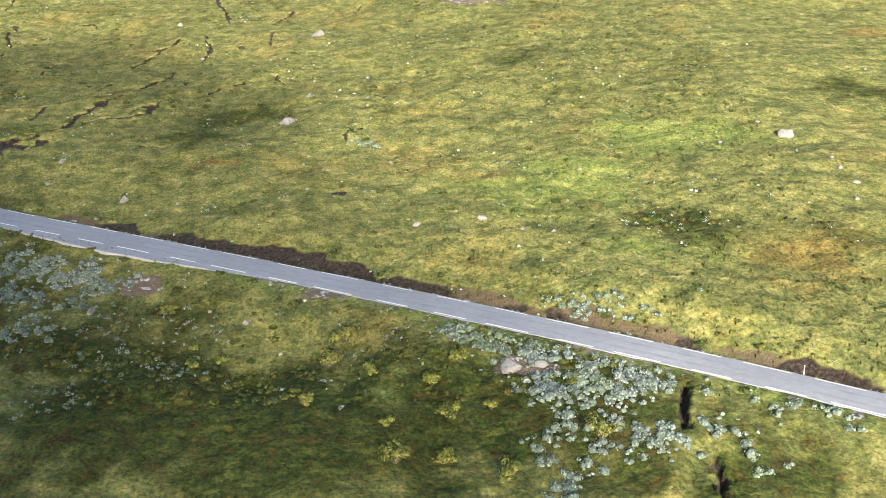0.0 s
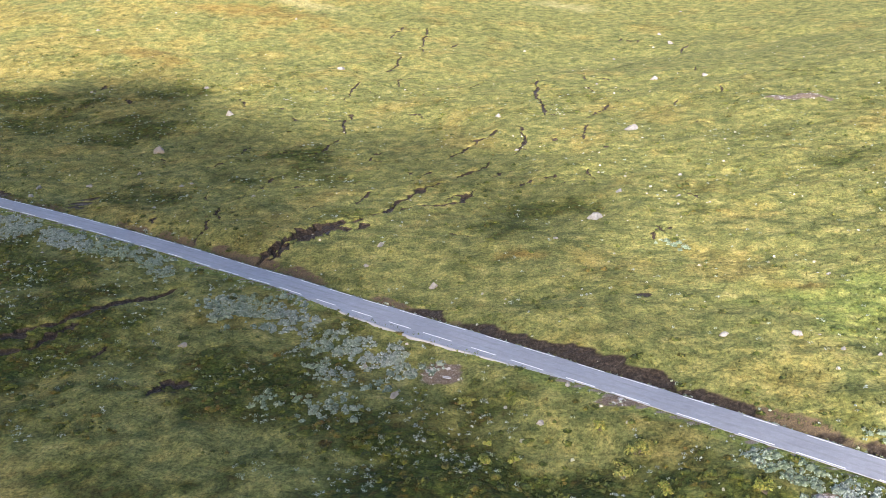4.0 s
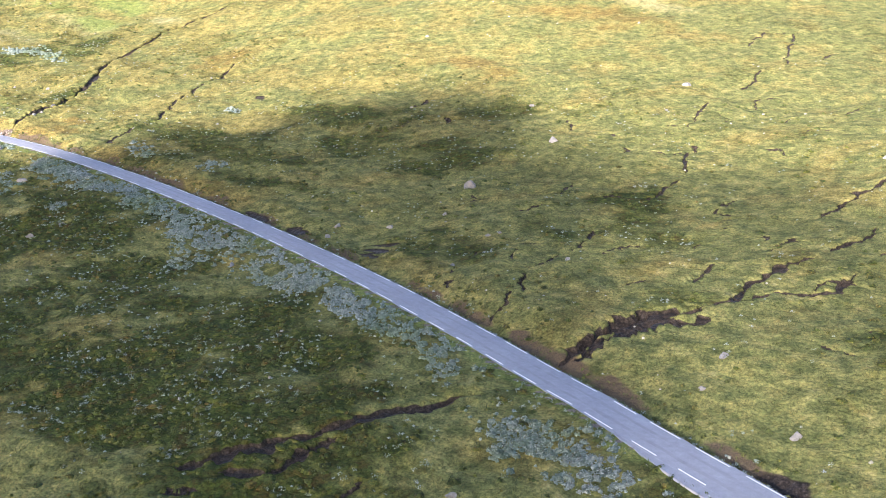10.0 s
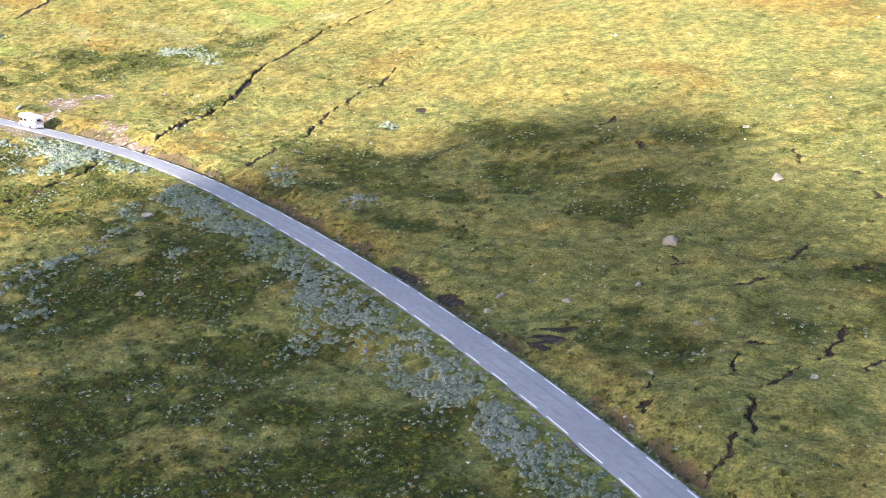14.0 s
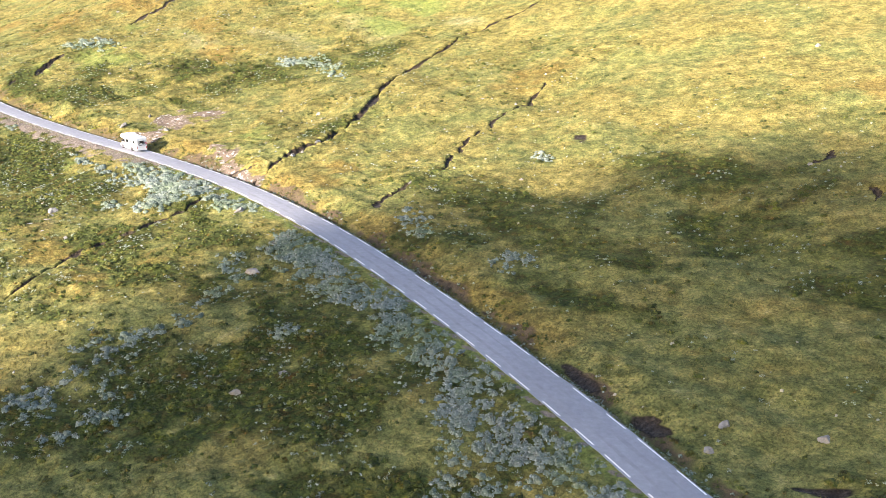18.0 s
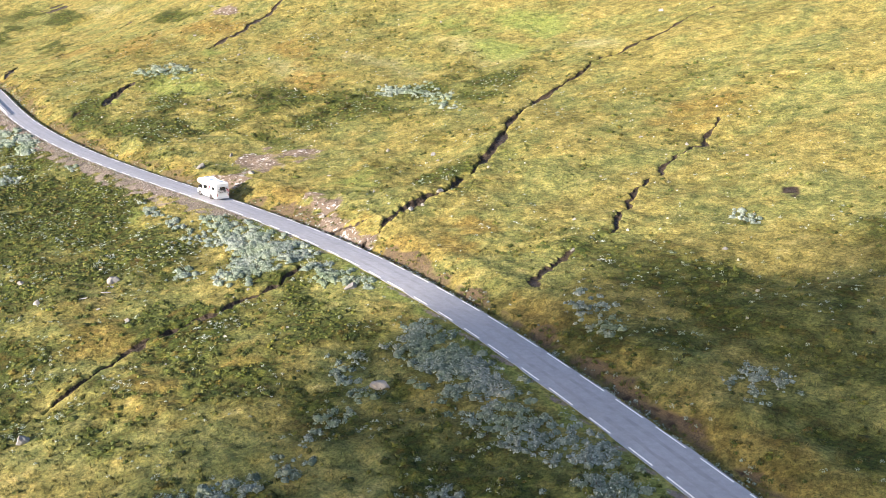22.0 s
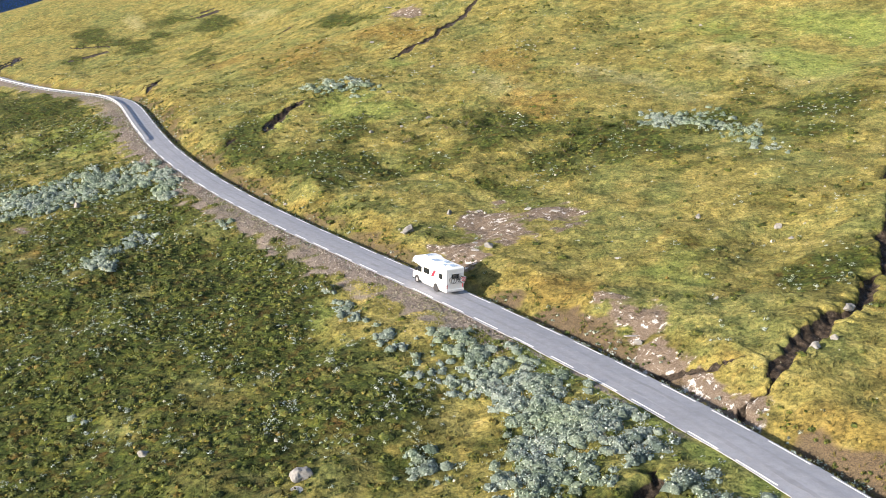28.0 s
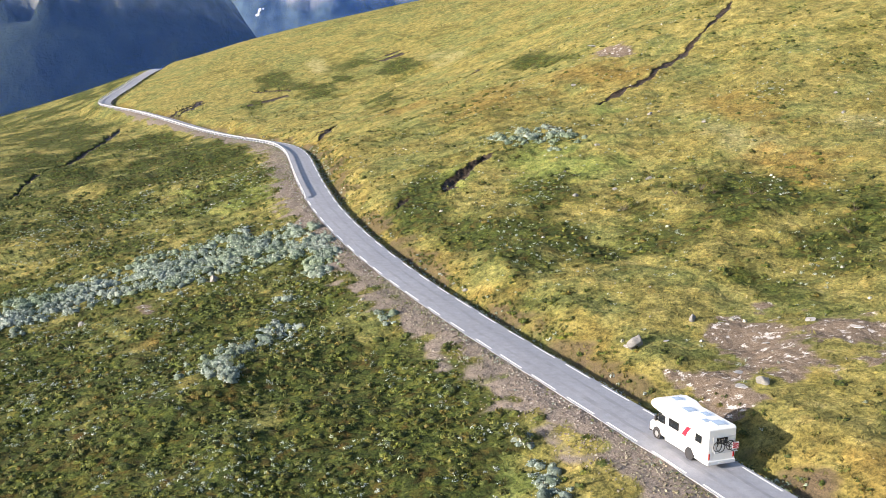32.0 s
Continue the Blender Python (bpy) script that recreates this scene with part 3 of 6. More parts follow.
FINE = 4            # the turf is cut this many times finer along brooks and cracks


def ground_mesh():
    nx, ny = len(GX), len(GY)
    xx, yy = np.meshgrid(GX, GY)
    idx = np.arange(nx * ny).reshape(ny, nx)
    mx, my = np.meshgrid((GX[1:] + GX[:-1]) / 2, (GY[1:] + GY[:-1]) / 2)
    split = (by_channel(mx.ravel(), my.ravel(), 1.1) & (mx.ravel() > -640) & (mx.ravel() < 60)).reshape(ny - 1, nx - 1)
    qj, qi = np.nonzero(split)
    wide = nx * FINE
    steps = np.arange(FINE + 1)
    rows = qj[:, None, None] * FINE + steps[None, :, None] + 0 * steps[None, None, :]
    cols = qi[:, None, None] * FINE + steps[None, None, :] + 0 * steps[None, :, None]
    keys, back = np.unique((rows * wide + cols).ravel(), return_inverse=True)
    kr, kc = keys // wide, keys % wide
    corner = (kr % FINE == 0) & (kc % FINE == 0)
    number = np.where(corner, idx[np.minimum(kr // FINE, ny - 1), np.minimum(kc // FINE, nx - 1)], 0)
    number[~corner] = nx * ny + np.arange((~corner).sum())
    fr, fc = kr[~corner], kc[~corner]
    fx, fy = np.interp(fc / FINE, np.arange(nx), GX), np.interp(fr / FINE, np.arange(ny), GY)
    x, y = np.concatenate([xx.ravel(), fx]), np.concatenate([yy.ravel(), fy])
    z, wet, bare, grav, ditch, dist, heath = land(x, y)
    # the rim of the finer turf follows the straight edges of the coarser one
    padded = np.pad(split, 1)
    r0, c0 = fr // FINE, fc // FINE
    flat, upright = fr % FINE == 0, fc % FINE == 0
    rim = (flat & ~(padded[r0, c0 + 1] & padded[r0 + 1, c0 + 1])) | (upright & ~(padded[r0 + 1, c0] & padded[r0 + 1, c0 + 1]))
    one, two = idx[r0, c0], idx[np.minimum(r0 + (~flat), ny - 1), np.minimum(c0 + flat, nx - 1)]
    part_way = np.where(flat, fc % FINE, fr % FINE) / FINE
    n0 = nx * ny
    for v in (z, wet):
        v[n0:][rim] = (v[one] * (1 - part_way) + v[two] * part_way)[rim]
    coarse = np.stack([idx[:-1, :-1], idx[:-1, 1:], idx[1:, 1:], idx[1:, :-1]], -1)[~split]
    grid = number[back].reshape(len(qj), FINE + 1, FINE + 1)
    fine_quads = np.stack([grid[:, :-1, :-1], grid[:, :-1, 1:], grid[:, 1:, 1:], grid[:, 1:, :-1]], -1).reshape(-1, 4)
    quads = np.concatenate([coarse, fine_quads])
    me = bpy.data.meshes.new("ground")
    me.vertices.add(len(x))
    me.vertices.foreach_set("co", np.stack([x, y, z], -1).ravel())
    me.loops.add(quads.size)
    me.loops.foreach_set("vertex_index", quads.ravel().astype(np.int32))
    me.polygons.add(len(quads))
    me.polygons.foreach_set("loop_start", np.arange(0, quads.size, 4, dtype=np.int32))
    me.polygons.foreach_set("use_smooth", np.ones(len(quads), dtype=bool))
    me.update(calc_edges=True)
    ochre, lush, straw = covers(x, y, dist)
    for name, v in (("wet", wet), ("bare", bare), ("gravel", grav), ("ditch", ditch), ("heath", heath), ("ochre", ochre), ("lush", lush), ("straw", straw)):
        at = me.attributes.new(name, "FLOAT", "POINT")
        at.data.foreach_set("value", v.ravel().astype(np.float32))
    return me


def turf_colour(n, l, pos):
    """Grass, moss and heather: greener in the east, drier and more ochre in the west."""
    def at(name):
        a = n.new("ShaderNodeAttribute")
        a.attribute_name = name
        return a.outputs["Fac"]

    broad, mid = noise_node(n, l, pos, 0.016, 4, 0.55), noise_node(n, l, pos, 0.075, 5, 0.62)
    small, fine = noise_node(n, l, pos, 0.45, 6, 0.7), noise_node(n, l, pos, 2.8, 6, 0.8)
    xyz = n.new("ShaderNodeSeparateXYZ")
    l.new(pos, xyz.inputs[0])
    dry = n.new("ShaderNodeMapRange")
    for key, v in (("From Min", 20), ("From Max", -260), ("To Min", -0.10), ("To Max", 0.045)):
        dry.inputs[key].default_value = v
    l.new(xyz.outputs["X"], dry.inputs["Value"])
    add = n.new("ShaderNodeMath")
    l.new(mid, add.inputs[0])
    l.new(dry.outputs["Result"], add.inputs[1])
    green = ramp_node(n, l, small, [(0.31, (0.058, 0.072, 0.026)), (0.47, (0.122, 0.130, 0.046)), (0.60, (0.200, 0.190, 0.068)), (0.75, (0.305, 0.270, 0.120))])
    ochre = ramp_node(n, l, small, [(0.31, (0.080, 0.077, 0.028)), (0.48, (0.172, 0.150, 0.049)), (0.62, (0.262, 0.222, 0.080)), (0.77, (0.362, 0.308, 0.150))])
    heath = ramp_node(n, l, small, [(0.30, (0.066, 0.042, 0.016)), (0.40, (0.056, 0.052, 0.016)), (0.50, (0.036, 0.050, 0.015)), (0.60, (0.074, 0.084, 0.022)), (0.72, (0.130, 0.122, 0.034))])
    moss = ramp_node(n, l, small, [(0.30, (0.090, 0.062, 0.022)), (0.50, (0.176, 0.122, 0.036)), (0.66, (0.250, 0.186, 0.060)), (0.80, (0.31, 0.25, 0.11))])
    fresh = ramp_node(n, l, small, [(0.30, (0.070, 0.098, 0.030)), (0.50, (0.145, 0.175, 0.049)), (0.70, (0.225, 0.240, 0.079))])
    pale = ramp_node(n, l, small, [(0.30, (0.155, 0.145, 0.070)), (0.50, (0.255, 0.235, 0.112)), (0.72, (0.360, 0.325, 0.181))])
    col = mix_node(n, l, mask_node(n, l, add.outputs[0], 0.44, 0.60), green, ochre)
    for name, tint, most in (("straw", pale, 1.15), ("ochre", moss, 1.1), ("lush", fresh, 1.0), ("heath", heath, 0.62)):
        col = mix_node(n, l, mask_node(n, l, mix_node(n, l, 0.35, at(name), mid), 0.22, most), col, tint)
    return col, small, fine


def fell_material():
    m, n, l, b = shader("fell_ground", 0.95, 0, 0.1)
    pos = n.new("ShaderNodeNewGeometry").outputs["Position"]

    def at(name):
        a = n.new("ShaderNodeAttribute")
        a.attribute_name = name
        return a.outputs["Fac"]

    col, small, fine = turf_colour(n, l, pos)
    tiny = noise_node(n, l, pos, 9.0, 4, 0.7)
    speck = ramp_node(n, l, fine, [(0.36, (0.28, 0.30, 0.27)), (0.49, (0.88, 0.90, 0.88)), (0.62, (1.50, 1.46, 1.34))])
    col = mix_node(n, l, 0.85, col, speck, "MULTIPLY")
    # cushions of heather, each with its own tone; shade between them painted dark
    warp = n.new("ShaderNodeTexNoise")
    warp.inputs["Scale"].default_value, warp.inputs["Detail"].default_value = 1.3, 3
    l.new(pos, warp.inputs["Vector"])
    bent = n.new("ShaderNodeVectorMath")
    bent.operation = "MULTIPLY_ADD"
    l.new(warp.outputs["Color"], bent.inputs[0])
    bent.inputs[1].default_value = (1.1, 1.1, 1.1)
    l.new(pos, bent.inputs[2])
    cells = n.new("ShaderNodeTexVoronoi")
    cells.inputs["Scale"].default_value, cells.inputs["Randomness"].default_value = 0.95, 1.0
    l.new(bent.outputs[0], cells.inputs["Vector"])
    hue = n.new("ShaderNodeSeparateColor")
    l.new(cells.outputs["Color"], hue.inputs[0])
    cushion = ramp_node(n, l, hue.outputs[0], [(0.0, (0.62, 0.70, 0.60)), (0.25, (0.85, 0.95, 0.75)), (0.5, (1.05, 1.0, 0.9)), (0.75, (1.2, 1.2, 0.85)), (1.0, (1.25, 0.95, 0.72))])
    gap_shade = mix_node(n, l, mask_node(n, l, cells.outputs["Distance"], 0.55, 0.95), (1.08, 1.08, 1.06), (0.45, 0.45, 0.43))
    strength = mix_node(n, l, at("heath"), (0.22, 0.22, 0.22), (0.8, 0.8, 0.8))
    col = mix_node(n, l, strength, col, mix_node(n, l, 1.0, col, mix_node(n, l, 1.0, cushion, gap_shade, "MULTIPLY"), "MULTIPLY"))
    rust = mix_node(n, l, mask_node(n, l, tiny, 0.35, 0.65), (0.055, 0.043, 0.030), (0.140, 0.102, 0.060))
    col = mix_node(n, l, mask_node(n, l, mix_node(n, l, 0.5, at("ditch"), mix_node(n, l, 0.5, small, fine)), 0.54, 0.74), col, rust)
    soil = ramp_node(n, l, tiny, [(0.30, (0.055, 0.040, 0.030)), (0.45, (0.110, 0.082, 0.060)), (0.58, (0.165, 0.132, 0.102)), (0.70, (0.26, 0.23, 0.20))])
    crag = noise_node(n, l, pos, 1.1, 5, 0.68)
    soil = mix_node(n, l, mask_node(n, l, crag, 0.56, 0.62), soil, ramp_node(n, l, tiny, [(0.3, (0.30, 0.275, 0.255)), (0.6, (0.50, 0.475, 0.45))]))
    col = mix_node(n, l, mask_node(n, l, mix_node(n, l, 0.62, at("bare"), mix_node(n, l, 0.5, small, fine)), 0.47, 0.58), col, soil)
    stone = ramp_node(n, l, tiny, [(0.25, (0.075, 0.058, 0.046)), (0.5, (0.17, 0.140, 0.118)), (0.75, (0.30, 0.265, 0.235))])
    col = mix_node(n, l, mask_node(n, l, at("gravel"), 0.25, 0.6), col, stone)
    mud = ramp_node(n, l, fine, [(0.36, (0.011, 0.008, 0.006)), (0.50, (0.030, 0.023, 0.017)), (0.60, (0.062, 0.048, 0.036)), (0.76, (0.14, 0.118, 0.096))])
    wet = at("wet")
    col = mix_node(n, l, mask_node(n, l, mix_node(n, l, 0.45, wet, mix_node(n, l, 0.5, small, fine)), 0.44, 0.58), col, mud)
    l.new(col, b.inputs["Base Color"])
    l.new(mix_node(n, l, mask_node(n, l, wet, 0.5, 0.9), (0.95, 0.95, 0.95), (0.45, 0.45, 0.45)), b.inputs["Roughness"])
    hgt = mix_node(n, l, 0.6, mix_node(n, l, 0.35, fine, tiny), mix_node(n, l, 1.0, (1.0, 1.0, 1.0), cells.outputs["Distance"], "SUBTRACT"))
    bump_node(n, l, hgt, 1.0, 0.5, b)
    l.new(mix_node(n, l, at("heath"), (0.58, 0.58, 0.58), (0.95, 0.95, 0.95)), b.inputs["Normal"].links[0].from_node.inputs["Strength"])
    return m


def by_channel(x, y, room):
    """Where a brook or a crack runs closer than the given room."""
    x, y = np.asarray(x, float), np.asarray(y, float)
    near = np.zeros(x.shape, bool)
    for ids, d, w, width, depth in channel_hits(x, y, room):
        near[ids] |= d < width + room
    return near


ground = tagged(new("ground", ground_mesh()), "sloping open fell covered with grass, moss and heather", "ground", kind="structure")
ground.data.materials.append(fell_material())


# ---- helpers for meshes ----
def part(name, bm, material, parent=None, label=""):
    me = bpy.data.meshes.new(name)
    bm.to_mesh(me)
    bm.free()
    me.materials.append(material)
    ob = new(name, me)
    if parent:
        ob.parent = parent
    return tagged(ob, label)


def empty(name, m, label, category, group="", kind=""):
    ob = new(name)
    ob.empty_display_size = 0.3
    ob.matrix_world = m
    return tagged(ob, label, category, group, kind)


def strip(name, s0, s1, off0, off1, lift, thick, material, parent=None, step=1.5, wobble=0.0, label=""):
    """A band that follows the road from chainage s0 to s1 between two offsets."""
    ss = np.arange(s0, s1 + step * 0.5, step)
    bm = bmesh.new()
    rows = []
    for k, s in enumerate(ss):
        cx, cy, z = np.interp(s, ROAD_S, ROAD[:, 0]), np.interp(s, ROAD_S, ROAD[:, 1]), np.interp(s, ROAD_S, ROAD_Z)
        tx, ty = np.interp(s, ROAD_S, ROAD_T[:, 0]), np.interp(s, ROAD_S, ROAD_T[:, 1])
        w = wobble * noise.noise((s * 0.35, off0, 0)), wobble * noise.noise((s * 0.35, off1 + 9, 0))
        row = []
        for o, ww in ((off0, w[0]), ((off0 + off1) / 2, 0), (off1, w[1])):
            o += ww
            crown = 0.05 * (1 - (o / ROAD_HALF) ** 2)
            row.append((cx + ty * o, cy - tx * o, z + lift + crown))
        top = [bm.verts.new(p) for p in row]
        low = [bm.verts.new((p[0], p[1], p[2] - thick)) for p in (row[0], row[2])]
        rows.append((*top, *low))
    for a, b in zip(rows, rows[1:]):
        bm.faces.new((a[0], b[0], b[1], a[1]))
        bm.faces.new((a[1], b[1], b[2], a[2]))
        bm.faces.new((a[2], b[2], b[4], a[4]))
        bm.faces.new((a[3], b[3], b[0], a[0]))
    bm.faces.new((rows[0][0], rows[0][1], rows[0][2], rows[0][4], rows[0][3]))
    bm.faces.new((rows[-1][3], rows[-1][4], rows[-1][2], rows[-1][1], rows[-1][0]))
    bmesh.ops.recalc_face_normals(bm, faces=bm.faces)
    return part(name, bm, material, parent, label)


def asphalt_material():
    m, n, l, b = shader("asphalt", 0.85, 0, 0.3)
    pos = n.new("ShaderNodeNewGeometry").outputs["Position"]
    a, c, f = noise_node(n, l, pos, 0.12, 4), noise_node(n, l, pos, 1.4, 5), noise_node(n, l, pos, 14, 4)
    col = ramp_node(n, l, a, [(0.3, (0.262, 0.266, 0.288)), (0.7, (0.318, 0.322, 0.346))])
    col = mix_node(n, l, 0.5, col, ramp_node(n, l, c, [(0.3, (0.72, 0.72, 0.73)), (0.7, (1.12, 1.12, 1.12))]), "MULTIPLY")
    col = mix_node(n, l, 0.5, col, ramp_node(n, l, f, [(0.3, (0.75, 0.75, 0.75)), (0.7, (1.2, 1.2, 1.2))]), "MULTIPLY")
    l.new(col, b.inputs["Base Color"])
    bump_node(n, l, f, 0.3, 0.02, b)
    return m


ASPHALT = asphalt_material()
TYRE_TRACK = simple("asphalt_track", (0.245, 0.248, 0.266), 0.8, 0, 0.22, 0.7)
LINE_PAINT = simple("road_line_paint", (0.78, 0.77, 0.74), 0.7, 0, 0.14, 2.0)
road = strip("road", 30, ROAD_S[-1] - 5, -ROAD_HALF, ROAD_HALF, 0.0, 0.25, ASPHALT, None, 1.5, 0.16)
tagged(road, "narrow grey asphalt mountain road with worn surface", "road", kind="structure")

# painted edge lines: long dashes, worn here and there
rnd = random.Random(5)
s = 40.0
while s < ROAD_S[-1] - 40:
    x_here = np.interp(s, ROAD_S, ROAD[:, 0])
    if x_here > -480:
        strip("edge_line", s, s + 3.8 + rnd.uniform(-0.3, 0.3), -2.34, -2.17, 0.006, 0.004, LINE_PAINT, road, 0.85)
        strip("edge_line", s + 1.6, s + 5.5 + rnd.uniform(-0.3, 0.3), 2.17, 2.34, 0.006, 0.004, LINE_PAINT, road, 0.85)
    s += 6.2
for off in (-0.95, 0.75):
    strip("wheel_track", 60, ROAD_S[-1] - 60, off - 0.22, off + 0.22, 0.004, 0.003, TYRE_TRACK, road, 1.5, 0.25, "faintly darker worn wheel track")


def lay_by(s0, s1, wide):
    """Worn asphalt that spreads beyond the edge line on the valley side."""
    bm = bmesh.new()
    rows = []
    for s in np.linspace(s0, s1, 24):
        cx, cy, z = np.interp(s, ROAD_S, ROAD[:, 0]), np.interp(s, ROAD_S, ROAD[:, 1]), np.interp(s, ROAD_S, ROAD_Z)
        tx, ty = np.interp(s, ROAD_S, ROAD_T[:, 0]), np.interp(s, ROAD_S, ROAD_T[:, 1])
        out = -2.62 - wide * math.sin(math.pi * (s - s0) / (s1 - s0)) ** 1.4 * (1 + 0.25 * noise.noise((s * 0.4, 3, 0)))
        rows.append([bm.verts.new((cx + ty * o, cy - tx * o, z + dz)) for o, dz in ((-2.3, -0.004), (out, -0.05), (out - 0.1, -0.35))])
    for a, b in zip(rows, rows[1:]):
        bm.faces.new((a[0], a[1], b[1], b[0]))
        bm.faces.new((a[1], a[2], b[2], b[1]))
    bmesh.ops.recalc_face_normals(bm, faces=bm.faces)
    return part("lay_by", bm, ASPHALT, road, "grey worn asphalt lay-by")


def ground_z(x, y):
    return float(land(np.array([float(x)]), np.array([float(y)]))[0][0])


def at_road(s, off):
    x, y, z = np.interp(s, ROAD_S, ROAD[:, 0]), np.interp(s, ROAD_S, ROAD[:, 1]), np.interp(s, ROAD_S, ROAD_Z)
    tx, ty = np.interp(s, ROAD_S, ROAD_T[:, 0]), np.interp(s, ROAD_S, ROAD_T[:, 1])
    return x + ty * off, y - tx * off, z


def chainage(x):
    return float(np.interp(-x, -ROAD[:, 0], ROAD_S))


lay_by(chainage(-16), chainage(-56), 1.6)


def box_bm(x0, x1, y0, y1, z0, z1, bevel=0.0, segments=2):
    bm = bmesh.new()
    bmesh.ops.create_cube(bm, size=1)
    bmesh.ops.scale(bm, vec=(x1 - x0, y1 - y0, z1 - z0), verts=bm.verts)
    bmesh.ops.translate(bm, vec=((x0 + x1) / 2, (y0 + y1) / 2, (z0 + z1) / 2), verts=bm.verts)
    if bevel:
        bmesh.ops.bevel(bm, geom=bm.edges[:], offset=bevel, segments=segments, affect="EDGES", profile=0.5)
    return bm


def prism_bm(profile, y0, y1, bevel=0.0, segments=2):
    """A side outline (x, z) drawn out from y0 to y1, its edges rounded."""
    bm = bmesh.new()
    a = [bm.verts.new((x, y0, z)) for x, z in profile]
    b = [bm.verts.new((x, y1, z)) for x, z in profile]
    bm.faces.new(a)
    bm.faces.new(b[::-1])
    for k in range(len(a)):
        j = (k + 1) % len(a)
        bm.faces.new((a[j], a[k], b[k], b[j]))
    bmesh.ops.recalc_face_normals(bm, faces=bm.faces)
    if bevel:
        bmesh.ops.bevel(bm, geom=bm.edges[:], offset=bevel, segments=segments, affect="EDGES", profile=0.6, clamp_overlap=True)
    return bm


def rod_bm(a, b, r0, r1=None, sides=8):
    a, b = Vector(a), Vector(b)
    bm = bmesh.new()
    bmesh.ops.create_cone(bm, cap_ends=True, segments=sides, radius1=r0, radius2=r0 if r1 is None else r1, depth=(b - a).length)
    bmesh.ops.transform(bm, matrix=Matrix.Translation((a + b) / 2) @ (b - a).to_track_quat("Z", "Y").to_matrix().to_4x4(), verts=bm.verts)
    return bm


def join_bm(*bms):
    out = bmesh.new()
    for b in bms:
        me = bpy.data.meshes.new("tmp")
        b.to_mesh(me)
        out.from_mesh(me)
        bpy.data.meshes.remove(me)
        b.free()
    return out


def torus_bm(r, tube, seg=20, sides=8):
    """A ring round the y axis."""
    bm = bmesh.new()
    rings = []
    for i in range(seg):
        a = 2 * math.pi * i / seg
        rings.append([bm.verts.new(((r + tube * math.cos(t)) * math.cos(a), tube * math.sin(t), (r + tube * math.cos(t)) * math.sin(a))) for t in (2 * math.pi * j / sides for j in range(sides))])
    for i in range(seg):
        p, q = rings[i], rings[(i + 1) % seg]
        for j in range(sides):
            k = (j + 1) % sides
            bm.faces.new((p[j], p[k], q[k], q[j]))
    bmesh.ops.recalc_face_normals(bm, faces=bm.faces)
    return bm


def moved(bm, m):
    bmesh.ops.transform(bm, matrix=m, verts=bm.verts)
    return bm


# ---- guardrail round the bends ----
STEEL = simple("galvanised_steel", (0.62, 0.63, 0.64), 0.42, 0.75, 0.12, 3)


def guardrail(x0, x1, off, label):
    s0, s1 = chainage(x0), chainage(x1)
    ox, oy, oz = at_road(s0, off)
    rail = empty("guardrail", Matrix.Translation((ox, oy, oz)), label, "guardrail", "guardrails along the bends")
    prof = [(0.0, 0.44), (0.05, 0.49), (0.05, 0.55), (0.0, 0.60), (0.05, 0.65), (0.05, 0.71), (0.0, 0.76), (-0.02, 0.76), (0.03, 0.71), (0.03, 0.65), (-0.02, 0.60), (0.03, 0.55), (0.03, 0.49), (-0.02, 0.44)]
    side = 1 if off < 0 else -1
    post = None
    n = int((s1 - s0) / 4)
    for k in range(n):
        a, b = s0 + k * 4, s0 + k * 4 + 4.06
        bm = bmesh.new()
        rows = []
        for s in (a, (a + b) / 2, b):
            tilt = 0.0
            if k == 0 and s == a:
                tilt = -0.35
            row = []
            for px, pz in prof:
                x, y, z = at_road(s, off + side * px)
                row.append(bm.verts.new((x - ox, y - oy, z - oz + pz + tilt)))
            rows.append(row)
        for p, q in zip(rows, rows[1:]):
            for j in range(len(prof)):
                i = (j + 1) % len(prof)
                bm.faces.new((p[j], p[i], q[i], q[j]))
        bmesh.ops.recalc_face_normals(bm, faces=bm.faces)
        part("beam", bm, STEEL, rail)
        x, y, z = at_road(a, off - side * 0.06)
        if post is None:
            post = part("post", box_bm(-0.05, 0.05, -0.06, 0.06, -0.6, 0.72, 0.012, 1), STEEL, rail)
            mesh = post.data
        else:
            post = new("post", mesh)
            post.parent = rail
        post.location = (x - ox, y - oy, z - oz)
    return rail


guardrail(-388, -505, -2.42, "steel guardrail on the outer side of the bend, sunlit")
guardrail(-505, -735, -2.42, "long galvanised steel guardrail beside the far road")


# ---- motorhome ----
VAN_WHITE = simple("motorhome_white", (0.80, 0.80, 0.79), 0.28, 0, 0.03, 1.2, 0, 0.5)
VAN_SKIRT = simple("motorhome_skirt", (0.66, 0.67, 0.68), 0.4, 0, 0.06, 2)
VAN_DARK = simple("dark_plastic", (0.03, 0.03, 0.033), 0.5, 0, 0.2, 5)
VAN_RED = simple("red_stripe", (0.55, 0.02, 0.04), 0.35, 0, 0.08, 4)
RUBBER = simple("tyre_rubber", (0.022, 0.022, 0.023), 0.85, 0, 0.25, 9)
RIM = simple("steel_rim", (0.45, 0.45, 0.46), 0.35, 0.8, 0.1, 6)
SKYLIGHT = simple("skylight_plastic", (0.38, 0.46, 0.56), 0.2, 0, 0.08, 3)
LAMP_RED = simple("red_lamp", (0.45, 0.015, 0.01), 0.2, 0, 0.05, 4)
PLATE = simple("number_plate", (0.7, 0.7, 0.68), 0.4)
GLASS, gn, gl, gb = shader("dark_window_glass", 0.06, 0, 0.6)
gb.inputs["Base Color"].default_value = (0.012, 0.015, 0.018, 1)


